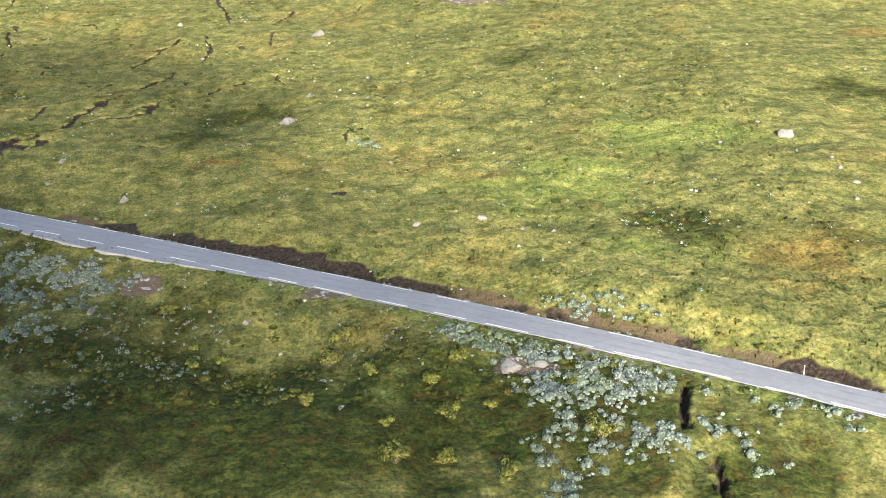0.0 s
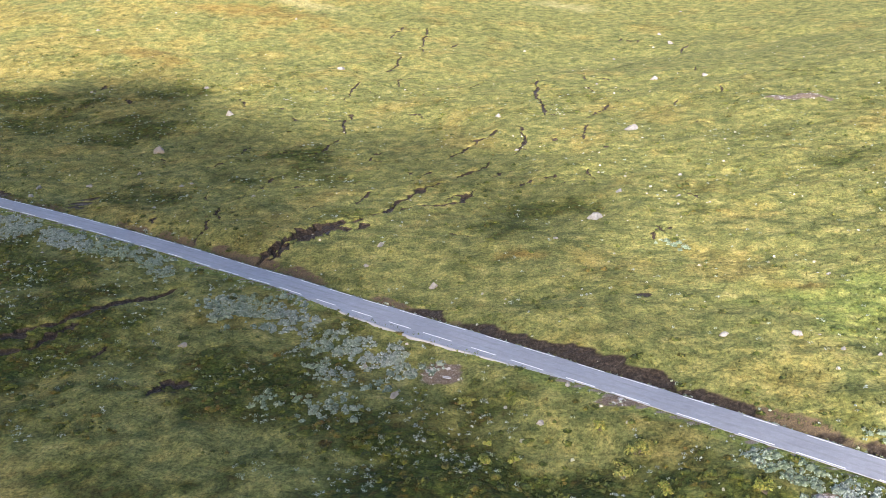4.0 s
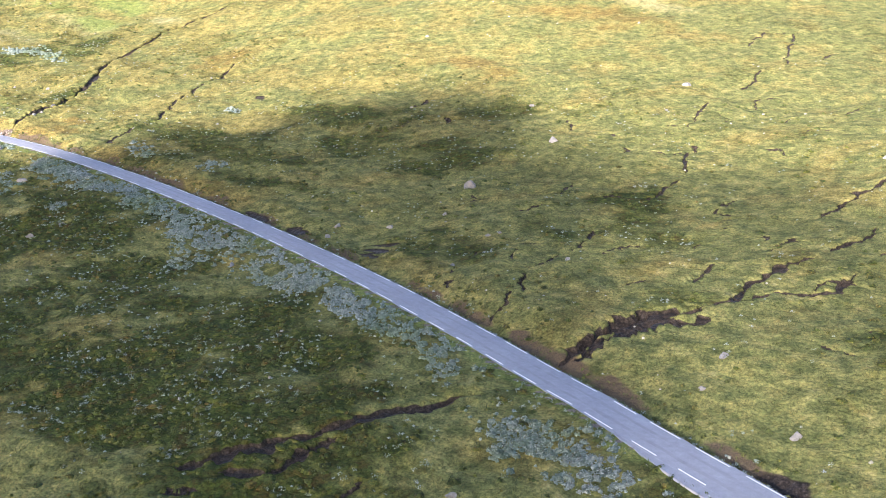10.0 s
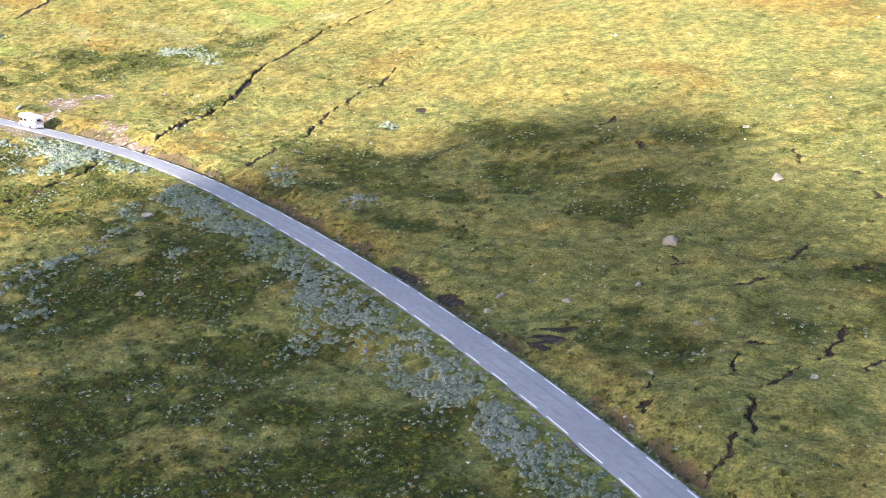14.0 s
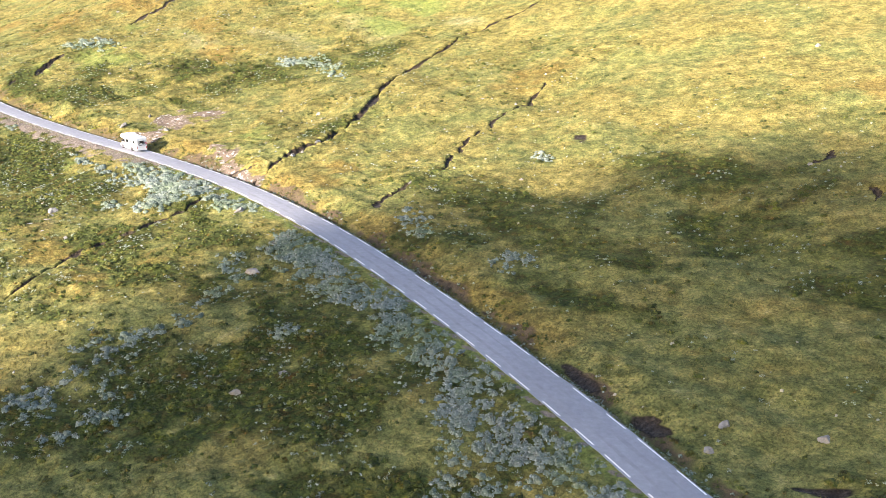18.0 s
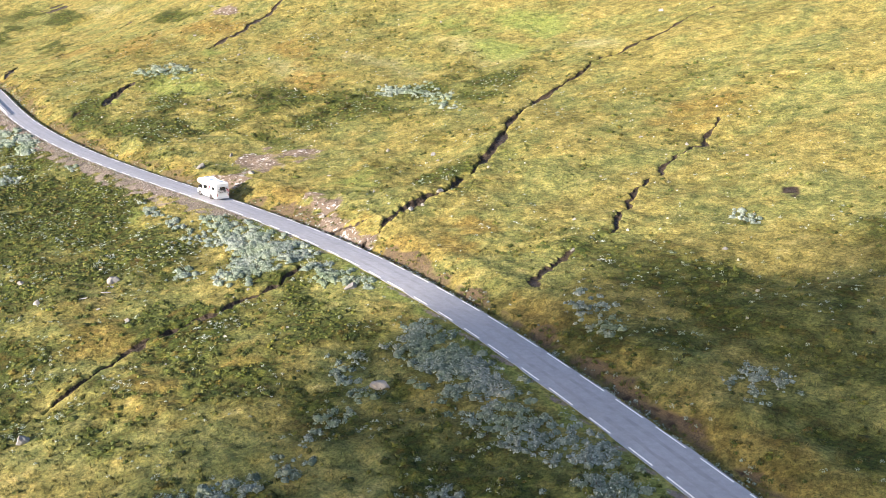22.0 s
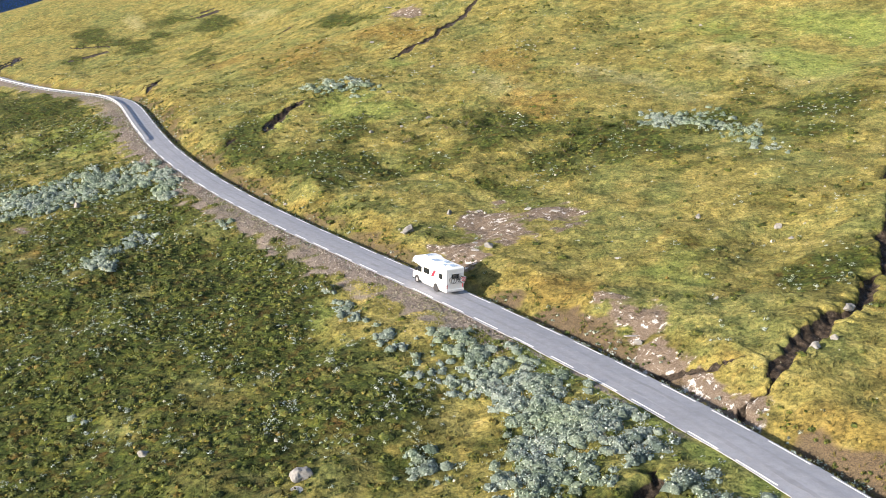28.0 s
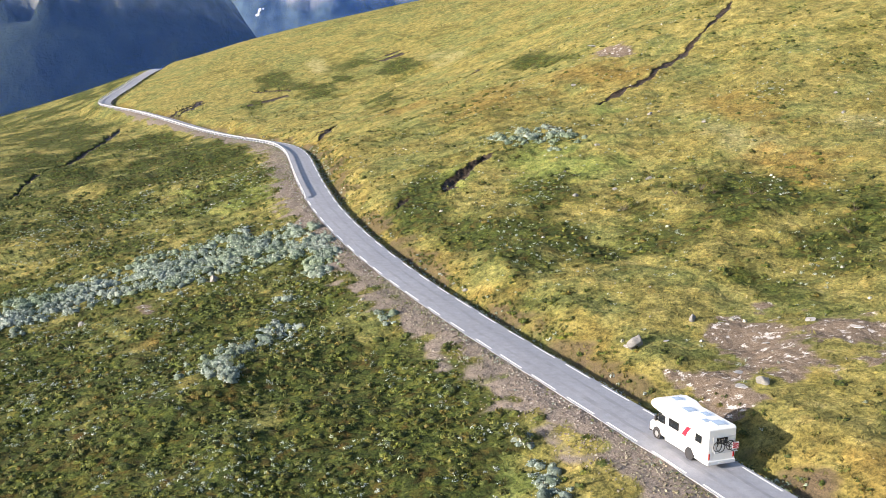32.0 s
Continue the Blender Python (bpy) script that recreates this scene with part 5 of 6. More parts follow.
def place(xy):
    z, wet, bare, grav, ditch, dist, heath = land(xy[:, 0], xy[:, 1])
    ok = (np.abs(dist) > 3.3) & (wet < 0.4) & ~by_channel(xy[:, 0], xy[:, 1], 0.75)
    return np.column_stack([xy, z]), ok, bare, grav, heath


def willow_thickets(rows, group):
    """Each thicket is one mass of silver leaves on a few crooked stems."""
    for cx, cy, rx, ry, turn in rows:
        rx, ry, far = rx * 1.3, ry * 1.35, np.interp(-cx, [300, 420], [1.0, 1.9])
        n = max(8, int(rx * ry * 5.0 * (1 + 0.2 * (far - 1))))
        a, q = rng.uniform(0, 2 * math.pi, n), np.sqrt(rng.uniform(0, 1, n)) * (1 + 0.25 * rng.normal(size=n))
        u, v = rx * q * np.cos(a), ry * q * np.sin(a)
        c, s_ = math.cos(radians(turn)), math.sin(radians(turn))
        xy = np.column_stack([cx + u * c - v * s_, cy + u * s_ + v * c])
        p, ok, bare, grav, heath = place(xy)
        p = p[ok & (fbm(xy[:, 0] / 1.6, xy[:, 1] / 1.6, 201, 2) > -0.32)]
        if len(p) < 3:
            continue
        rad = (0.16 + 0.50 * rng.uniform(0, 1, len(p)) ** 1.5) * np.interp(-cx, [150, 230], [1.0, 1.4])
        base = empty("willow_thicket", Matrix.Translation((cx, cy, ground_z(cx, cy))), "low silver-grey willow thicket on the open slope", "shrub", group)
        leaves = new("leaves", foliage("leaves", p, rad * (0.7 + 0.3 * far), 40, 0.10 * far, 0.95, 3, WILLOW, None, (cx, cy, base.location.z)))
        tagged(leaves, kind="stuff").parent = base
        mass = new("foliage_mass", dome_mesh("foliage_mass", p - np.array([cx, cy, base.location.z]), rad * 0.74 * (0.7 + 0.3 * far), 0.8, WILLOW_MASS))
        tagged(mass, kind="stuff").parent = base
        stems = join_bm(*(rod_bm(Vector(q_) - base.location + Vector((0, 0, -0.1)), Vector(q_) - base.location + Vector((rng.uniform(-0.3, 0.3), rng.uniform(-0.3, 0.3), 0.45)), 0.03, 0.012, 5) for q_ in p[:8]))
        tagged(part("branchwork", stems, BARK, base), kind="stuff")


willow_thickets([
    (30.2, 76.3, 3.5, 1.4, -20), (23.1, 72.6, 3, 1.5, -10), (19.1, 72.6, 3, 1.8, -10), (18.3, 80, 4, 1.5, -20), (17, 73.3, 3, 1.2, -15), (15.4, 94, 4, 1.5, -15),
    (15, 80.7, 3.4, 1.6, -15), (14.3, 79.2, 4, 1.8, -20), (14.2, 72.6, 3, 1.8, -10), (11.4, 83.4, 3, 1.5, -15), (10.9, 79.2, 4, 2, -20), (10.2, 149.4, 1.6, 1.4, 0),
    (10.1, 76, 2.4, 2, -60), (9.9, 68.2, 1.6, 2, -60), (9.3, 72.6, 2.2, 2.2, -60), (8.8, 82.9, 3.5, 2, -25), (5.5, 85.6, 3.5, 1.2, -25), (3.5, 87.1, 3.5, 1.4, -25),
], "willow thickets by the eastern road")
willow_thickets([
    (-10.6, 139.5, 2, 1.2, 0), (-35.4, 100.5, 3, 1.2, -15), (-36.3, 101.7, 2.5, 1.2, -20), (-37, 100.3, 3, 1.4, -20), (-37.6, 96.4, 2, 1.2, -20), (-38.7, 100.5, 5, 1.6, -15),
    (-39.4, 91.2, 2, 1.5, 0), (-40.1, 89, 2.4, 1.4, 0), (-41.3, 102.9, 4, 1.2, -15), (-42.6, 96.8, 2.5, 1.6, 0), (-44.1, 98.3, 2, 1.4, -20), (-44.8, 102.3, 2.2, 2, 0),
    (-47.5, 102.3, 2.4, 1, -15), (-53.4, 108.1, 3, 1.4, -20), (-54.3, 106.1, 2.5, 1.4, -15), (-55.3, 111.7, 2.4, 1.4, -20), (-56.7, 106.7, 2.6, 1.6, -20), (-57, 109.8, 3, 1.6, -20),
], "willow thickets by the eastern road")
willow_thickets([
    (-59.8, 106.9, 2.4, 2, 0),
], "willow thickets by the eastern road")
willow_thickets([
    (-61.5, 111.3, 3, 1.5, -20), (-62.4, 108, 3, 1.8, -20), (-78.6, 118.3, 3, 1.2, -20), (-81.4, 120.3, 3, 1.6, -25), (-82, 121.9, 3, 1.6, -20), (-91.1, 122.8, 3, 1.4, -15),
    (-92.8, 124.5, 2.8, 1.6, -20), (-95.9, 128, 4, 1.6, -20), (-97.2, 125.9, 5, 1.6, -15), (-100.2, 127.3, 3.4, 2, -25), (-101.1, 125.3, 3.5, 1.5, -15), (-102.3, 128, 3, 1.6, -20),
    (-106.1, 128.6, 3.6, 1.8, -25), (-110.5, 129.6, 3.4, 2, -25), (-111.3, 128.2, 3, 1.6, -20), (-113, 132.2, 6, 2, -15), (-114.6, 130.4, 4, 1.6, -15), (-118.6, 129.7, 4, 1.5, -10),
], "willow thickets on the middle slope")
willow_thickets([
    (-119, 131.4, 4, 1.8, -25), (-122.6, 131.3, 2.8, 1.2, -20), (-123.7, 134.7, 3.4, 1.8, -25), (-127.4, 136.6, 5, 1.8, -15),
], "willow thickets on the middle slope")
willow_thickets([
    (-133.7, 134.9, 3.5, 1.5, -20), (-133.7, 126.6, 2.2, 1.4, 0), (-134.7, 136.7, 3.4, 2, -25), (-135.5, 131.5, 5, 2.5, -10), (-137.8, 128.3, 1.6, 1, 0), (-140.2, 139.4, 2.6, 1.4, -20),
    (-140.2, 133.4, 4, 2, -15), (-143.7, 134.9, 4, 1.8, -20), (-144.6, 136.1, 3, 2, -20), (-150.3, 141, 4.4, 2, -25), (-157.8, 143.2, 3, 2, -25), (-165.5, 140.6, 5, 2, -25),
    (-169.1, 143.6, 3.5, 2, -25), (-169.8, 162.6, 2.4, 1.2, 0), (-170.4, 165.5, 3, 1.2, 0), (-171.8, 109.2, 3, 1.4, 0), (-174.1, 131.5, 2.2, 1.2, 0), (-177.8, 112.5, 3, 1.3, 0),
], "willow thickets around the shaded slope")
willow_thickets([
    (-181.3, 143.8, 2.5, 1.4, 0), (-181.4, 104.5, 4, 1.6, 0), (-183.5, 144.2, 3, 1.8, -20), (-185.8, 146.2, 2.4, 1.6, -30), (-186.1, 116.6, 2.6, 1.2, 0), (-188.1, 145, 3.2, 1.8, -30),
    (-190.5, 142.6, 2.6, 1.6, 0), (-191.2, 163.5, 4, 1.5, -10), (-191.2, 145.8, 3.2, 2, -30), (-194.2, 145.7, 4, 2, -20), (-194.6, 147.3, 6, 2, 0), (-195.4, 166, 2.4, 1.4, 0),
    (-195.8, 146, 6, 2.4, 0), (-196.6, 147.4, 3.4, 2, -30), (-199, 147.2, 6, 2, -10), (-199.9, 197.4, 2.5, 1.2, 0),
], "willow thickets around the shaded slope")
willow_thickets([
    (-200.5, 148.2, 3.2, 2, -30), (-201.8, 137.7, 2, 1, 0), (-203.8, 149.1, 2, 1, 0), (-204.5, 139.6, 2.4, 1.4, 0), (-222.7, 151.3, 2.6, 1.2, -10), (-226, 149.4, 2.4, 1.2, -30),
    (-229.4, 149.6, 3, 1.4, -10), (-232.5, 148.8, 3.5, 1.6, 0), (-233.8, 149.7, 2.4, 1.4, 0), (-238, 144.5, 3.4, 1.8, -30), (-238.4, 141.1, 4, 2, 0), (-238.5, 139.4, 3, 1.6, -30),
    (-239.5, 147.1, 3.2, 2, -20), (-239.7, 150.8, 2.6, 1.6, -25), (-241.2, 142.2, 2.4, 1.4, -20), (-241.9, 151, 4, 2, -10), (-243, 145.1, 4.5, 2.5, -10), (-243, 146.8, 3, 2, -25),
], "willow thickets near the brook")
willow_thickets([
    (-245.9, 146.5, 3.4, 2.2, -20), (-246.7, 135.8, 2.4, 1.2, 0), (-246.9, 135.7, 1.7, 1.1, 0), (-248, 146.3, 5, 2, -10), (-249.7, 147.2, 3.4, 2.2, -25), (-251.6, 147.3, 7, 3, 0),
    (-253.8, 147.2, 3.6, 2.2, -20), (-255.8, 146.2, 2.4, 1.2, 0), (-259.5, 147.4, 3, 1.6, -25),
], "willow thickets near the brook")
willow_thickets([
    (-261.1, 142.9, 2.8, 1.6, -10), (-265.9, 147.6, 2.5, 1.3, -20), (-270.3, 142.8, 2.6, 1.4, -10), (-275.2, 113.9, 1.4, 0.8, 0), (-278.7, 141.7, 1.6, 1, 0), (-283.4, 142.1, 1.3, 1, 0),
    (-287.8, 208.7, 2, 1, 0), (-288.2, 143, 1.4, 1, 0), (-293, 209.2, 4, 1.6, 0), (-298.7, 212.1, 4, 1.8, 0), (-307.6, 214.1, 3, 1.4, 0), (-308.8, 208.9, 6, 2, 0),
    (-310.5, 206.4, 5, 2, 0), (-314.7, 122.1, 1.2, 0.8, 0), (-316.7, 120.7, 2.4, 1.2, 0), (-319.1, 115.6, 1.1, 0.8, 0), (-320.1, 121.2, 2, 1.2, 0), (-321.9, 118.8, 2.4, 1.2, 20),
], "willow thickets by the gravel bank")
willow_thickets([
    (-322.1, 120.8, 2.6, 1.6, 0), (-322.7, 138.6, 2.2, 1, 0), (-324.9, 122.8, 2.2, 1.2, 20), (-327.4, 126, 2.2, 1.2, 0), (-328.2, 128.7, 2.2, 1.2, 20),
], "willow thickets by the gravel bank")
willow_thickets([
    (-341, 129.8, 1.6, 1, 0), (-346.2, 135.1, 3, 1.6, 0), (-347.9, 134.6, 2.6, 1.4, 0), (-352.2, 135.4, 4, 2, 0), (-358.9, 133.7, 5, 2.2, 10), (-360.2, 94.8, 5, 2.4, 20),
    (-360.2, 127.4, 5, 2.4, 10), (-362.2, 121.9, 6, 2.2, 10), (-362.4, 114.1, 5, 2.4, 12), (-363.1, 97.4, 5, 2.2, 10), (-363.7, 138.6, 4, 2, 0), (-364.1, 115.6, 8, 2, 12),
    (-364.1, 133.6, 5, 2.4, 10), (-365.2, 101.7, 5, 2.4, 15), (-365.6, 107.8, 6, 2.2, 10), (-366.6, 129.1, 7, 2.2, 10), (-369.2, 125.5, 6, 2.2, 15), (-369.9, 119.8, 6, 2.2, 15),
], "willow thickets near the far bends")
willow_thickets([
    (-371.2, 112.3, 6, 2, 15), (-381.2, 182.3, 6, 1.4, 10), (-383.5, 178.5, 6, 1.3, 5), (-385.9, 173.9, 5, 1, 10),
], "willow thickets near the far bends")


def willow_belts(belts, group):
    """Thickets strung along a winding belt, with gaps between them."""
    for line, half in belts:
        for (ax, ay), (bx, by) in zip(line, line[1:]):
            span = math.hypot(bx - ax, by - ay)
            n = max(1, round(span / 3.6))
            for k in range(n):
                t = (k + rng.uniform(0.2, 0.8)) / n
                x, y = ax + (bx - ax) * t + rng.normal() * 0.4, ay + (by - ay) * t + rng.normal() * half * 0.35
                willow_thickets([(x, y, rng.uniform(1.3, 2.4), half * rng.uniform(0.35, 0.7), math.degrees(math.atan2(by - ay, bx - ax)))], group)


willow_belts([
    ([(-67.4, 109.8), (-63.9, 110.1), (-60.2, 109.7)], 2.2),
    ([(-67.6, 111.4), (-60.3, 109), (-54.2, 108.1), (-48.8, 106)], 2.8),
    ([(-48.1, 101.3), (-43.4, 101.7), (-38.4, 100.9), (-33.9, 98.3)], 1.6),
    ([(-65.8, 108.4), (-57.4, 109.6), (-48.2, 105.3), (-39.9, 101.9), (-34.4, 99.4)], 2.7),
    ([(-48.1, 88.1), (-44.9, 91.8), (-40, 89.2)], 2.4),
    ([(-0, 88.2), (6.1, 85.1), (10.7, 82.4), (15.2, 81), (18.9, 79.5)], 1.6),
    ([(7.1, 77.3), (10.6, 76.2), (15.3, 75.4)], 1.3),
    ([(-0.2, 88.9), (3.4, 86.4), (5.9, 84.5), (10.8, 82.8), (15.5, 80.8)], 1.4),
    ([(5.6, 79.2), (9.3, 77.6), (13, 77), (17.1, 76.1)], 1.9),
    ([(7.9, 72.8), (9.4, 70), (9.5, 67.5)], 1.2),
], "willow belts by the eastern road")
willow_belts([
    ([(13.8, 73.2), (17.7, 72.1), (20.3, 70)], 0.9),
    ([(22.1, 68.7), (26.9, 70.2), (30.5, 71.9)], 0.9),
], "willow belts by the eastern road")
willow_belts([
    ([(-196.9, 146.6), (-168.2, 145.5), (-143, 137.6), (-130.7, 136.1), (-115.2, 130.4), (-105, 129.5), (-95.9, 126.9), (-86, 123.3), (-79.2, 119.5), (-73.9, 117.2)], 4.2),
    ([(-191.1, 113.6), (-189, 123.3), (-193.2, 132.8), (-198, 140.2)], 2.8),
    ([(-170, 142.7), (-162.3, 141.3), (-156.4, 140)], 1.9),
    ([(-147.8, 136.4), (-142, 136.5), (-137.4, 136.4), (-133.2, 137.8)], 1.8),
    ([(-183.3, 100.5), (-182.7, 105), (-185.5, 111.3), (-188.3, 118.1), (-187.5, 126.3)], 1.9),
    ([(-172.2, 103.3), (-170.6, 108.9)], 1.4),
], "willow belts on the middle slope")
willow_belts([
    ([(-202.7, 143.7), (-190.6, 145.7), (-176.7, 143.8), (-163.4, 143.3)], 3.9),
    ([(-257.1, 144.2), (-245.3, 147.7), (-235.4, 146.8), (-228.1, 147.5), (-223.2, 151.7)], 3),
    ([(-268.2, 147.5), (-260.8, 148.1), (-254.3, 148.7), (-246.3, 148.4), (-240.6, 148.9), (-235.3, 148.6), (-232.5, 149.5)], 3),
    ([(-242.1, 140.3), (-239.1, 142.4)], 1.1),
    ([(-366, 94), (-367, 103.8), (-365.7, 111.7), (-364.5, 119.6), (-365.5, 126.2), (-368.1, 134), (-367.2, 137.7)], 3.3),
    ([(-350.9, 135), (-352.7, 138)], 2.9),
], "willow belts near the western bends")


def bush(x, y, size, material, label):
    z = ground_z(x, y)
    size *= 1.35
    base = empty("bush", Matrix.Translation((x, y, z)), label, "bush", "single bushes on the fell")
    k = 9
    ang = rng.uniform(0, 6.283, k)
    tips = np.column_stack([np.cos(ang) * size * rng.uniform(0.1, 0.5, k), np.sin(ang) * size * rng.uniform(0.1, 0.5, k), size * rng.uniform(0.15, 0.55, k)])
    leaves = new("leaves", foliage("leaves", tips, np.full(k, size * 0.28), 70, 0.10, 1.0, 4, material))
    tagged(leaves, kind="stuff").parent = base
    tagged(part("branchwork", join_bm(*(rod_bm((0, 0, -0.1), tuple(t), 0.035, 0.012, 5) for t in tips)), BARK, base), kind="stuff")


BUSHES = [
    (-9.4, 88, 1.7), (-10.2, 84.8, 1.5), (-13.2, 90.5, 1), (-23.2, 87.6, 0.7), (-20.2, 85.3, 0.7), (-22.6, 84.6, 0.7),
    (-6.4, 82.2, 1), (-11.3, 77.2, 1), (0.4, 76.5, 1.4), (-0.9, 80.4, 1.2), (1.6, 82.9, 1.2), (-3.6, 70.4, 1.7),
    (0.3, 71.1, 1.3), (4.8, 68.6, 1.6), (12.6, 72.6, 1.8), (4.1, 77.3, 0.9), (-27, 93.9, 1), (-4.5, 74.3, 0.9),
    (-151.1, 201.7, 1.8), (-132.1, 183.3, 1.6), (-154.1, 198.5, 1.4), (-152.6, 205.4, 1.6), (-311.5, 194.6, 2), (-313.5, 190.3, 1.6),
    (-314, 202.3, 2.2), (-316.6, 198.7, 1.8), (-318.2, 194.4, 1.6), (-340.2, 175, 2), (-338.5, 181.8, 1.6), (-335.7, 185.9, 1.5),
    (-332, 189.3, 2), (-337.7, 185.1, 1.8), (-315.4, 152.1, 0.8), (-288.3, 142.8, 1.3), (-480.1, 117, 1.8), (-320.3, 145.7, 0.8),
]
for x, y, size in BUSHES:
    if size > 0.1 and abs(float(road_at(x, y)[0][0])) > 3.6:
        pale = x > -60
        bush(x, y, size, YELLOW if pale else SCRUB, "yellow-green dwarf willow bush in heather" if pale else "dark green dwarf birch bush on the slope")


def scatter(name, count, box, keep, label, radius, per, leaf, material, squash=0.7, by_heath=False):
    """What nobody could count, as one mesh."""
    xy = np.column_stack([rng.uniform(box[0], box[1], count), rng.uniform(box[2], box[3], count)])
    xy = xy[keep(xy[:, 0], xy[:, 1]) > rng.uniform(0, 1, len(xy))]
    p, ok, bare, grav, heath = place(xy)
    ok &= ((bare < 0.35) | (rng.uniform(0, 1, len(p)) < 0.35)) & (grav < 0.35)
    if by_heath:
        ok &= heath * by_heath + 0.10 > rng.uniform(0, 1, len(p))
    p = p[ok]
    rad = rng.uniform(radius[0], radius[1], len(p))
    ob = new(name, foliage(name, p, rad, per, leaf, squash, 3, material))
    return tagged(ob, label, "plants", kind="stuff")


def below_road(x, y):
    return np.clip((np.interp(x, ROAD[::-1, 0], ROAD[::-1, 1]) - y + 6) / 8, 0, 1)


scatter("willow_sprigs", 90000, (-440, 50, 76, 235), lambda x, y: (0.46 + 0.34 * below_road(x, y)) * np.clip(4.2 * fbm(x / 4, y / 4, 91, 3) - 0.15, 0, 1), "small scattered silver willow sprigs", (0.16, 0.45), 28, 0.066, SPRIG, 0.8, 1.4)
scatter("far_scrub", 30000, (-720, -430, 40, 330), lambda x, y: 0.8 + 0 * x, "dwarf scrub on the far hillside", (0.25, 0.8), 5, 0.22, SCRUB, 0.7, 1.2)


def clumped(count, box, keep, by_heath):
    """Spots for clumps of low growth, thick where the heath is thick."""
    xy = np.column_stack([rng.uniform(box[0], box[1], count), rng.uniform(box[2], box[3], count)])
    xy = xy[keep(xy[:, 0], xy[:, 1]) > rng.uniform(0, 1, len(xy))]
    p, ok, bare, grav, heath = place(xy)
    return p[ok & (bare < 0.35) & (grav < 0.35) & (heath * by_heath + 0.05 > rng.uniform(0, 1, len(p)))]


spots = clumped(105000, (-450, 45, 78, 250), lambda x, y: 0.40 + 0.45 * below_road(x, y), 0.95)
rad = 0.18 + 0.62 * rng.uniform(0, 1, len(spots)) ** 1.7
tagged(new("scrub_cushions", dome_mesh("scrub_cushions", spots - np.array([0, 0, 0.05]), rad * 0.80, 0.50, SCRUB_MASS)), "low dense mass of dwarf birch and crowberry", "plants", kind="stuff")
tagged(new("dwarf_scrub", foliage("dwarf_scrub", spots, rad, 26, 0.135, 0.62, 3, SCRUB)), "olive and brown crowberry and dwarf birch scrub", "plants", kind="stuff")


def grass_tufts(count, box):
    xy = np.column_stack([rng.uniform(box[0], box[1], count), rng.uniform(box[2], box[3], count)])
    p, ok, bare, grav, heath = place(xy)
    p = p[ok & (bare < 0.5) & (grav < 0.5) & (heath < 0.30 + 0.5 * rng.uniform(0, 1, len(p)))]
    per = 3
    c = np.repeat(p, per, 0) + np.column_stack([rng.normal(size=(len(p) * per, 2)) * 0.10, np.full(len(p) * per, -0.04)])
    n = len(c)
    a = rng.uniform(0, 6.283, n)
    side = np.column_stack([np.cos(a), np.sin(a), np.zeros(n)]) * rng.uniform(0.05, 0.11, n)[:, None]
    lean = np.column_stack([rng.normal(size=(n, 2)) * 0.15, rng.uniform(0.16, 0.44, n)])
    away = np.column_stack([side[:, 1], -side[:, 0], np.zeros(n)])
    side *= np.where(away @ np.array([0.6, -0.8, 0]) < 0, -1, 1)[:, None]
    lit = np.column_stack([side[:, 1], -side[:, 0], np.zeros(n)]) / np.linalg.norm(side, axis=1)[:, None] * 0.35 + np.array([0, -0.15, 0.9])
    return np.stack([c - side, c + side, c + lean], 1), p, lit / np.linalg.norm(lit, axis=1)[:, None]


blades, roots, lit = grass_tufts(120000, (-430, 45, 78, 235))
tagged(new("grass_tufts", mesh_of_quads("grass_tufts", blades, GRASS, roots, lit)), "coarse yellow-green fell grass in tufts", "grass", kind="stuff")


def verge_plants(count):
    s = rng.uniform(60, chainage(-560), count)
    off = np.where(rng.uniform(0, 1, count) < 0.75, 2.62 + np.abs(rng.normal(size=count)) * 0.35, -2.75 - np.abs(rng.normal(size=count)) * 0.8)
    xs, ys = np.interp(s, ROAD_S, ROAD[:, 0]), np.interp(s, ROAD_S, ROAD[:, 1])
    tx, ty = np.interp(s, ROAD_S, ROAD_T[:, 0]), np.interp(s, ROAD_S, ROAD_T[:, 1])
    x, y = xs + ty * off, ys - tx * off
    return np.column_stack([x, y, land(x, y)[0]])


for name, kind_of, many in (("verge_herbs", WILLOW, 2600), ("verge_grass", GRASS, 3600)):
    spots = verge_plants(many)
    tagged(new(name, foliage(name, spots, rng.uniform(0.08, 0.26, many), 11, 0.075, 1.1, 4, kind_of, spots)), "low grey-green herbs and grass along the asphalt edge", "plants", kind="stuff")


# low scrub that grows in the ditch above the road
def ditch_plants(count, spread):
    s = rng.uniform(60, chainage(-520), count)
    off = 3.3 + np.abs(rng.normal(size=count)) * spread
    xs, ys = np.interp(s, ROAD_S, ROAD[:, 0]), np.interp(s, ROAD_S, ROAD[:, 1])
    tx, ty = np.interp(s, ROAD_S, ROAD_T[:, 0]), np.interp(s, ROAD_S, ROAD_T[:, 1])
    xy = np.column_stack([xs + ty * off, ys - tx * off])
    xy = xy[fbm(xy[:, 0] / 4, xy[:, 1] / 4, 151, 3) > 0.18 * rng.normal(size=count)]
    p, ok, bare, grav, heath = place(xy)
    return p[ok]


for name, kind_of, many, spread, label in (("ditch_scrub", SCRUB, 5200, 2.4, "brown and olive dwarf scrub in the roadside ditch"), ("ditch_willow", SPRIG, 1700, 1.0, "small silver willow sprigs in the roadside ditch")):
    spots = ditch_plants(many, spread)
    tagged(new(name, foliage(name, spots, rng.uniform(0.15, 0.48, len(spots)), 24, 0.10, 0.9, 3, kind_of)), label, "plants", kind="stuff")


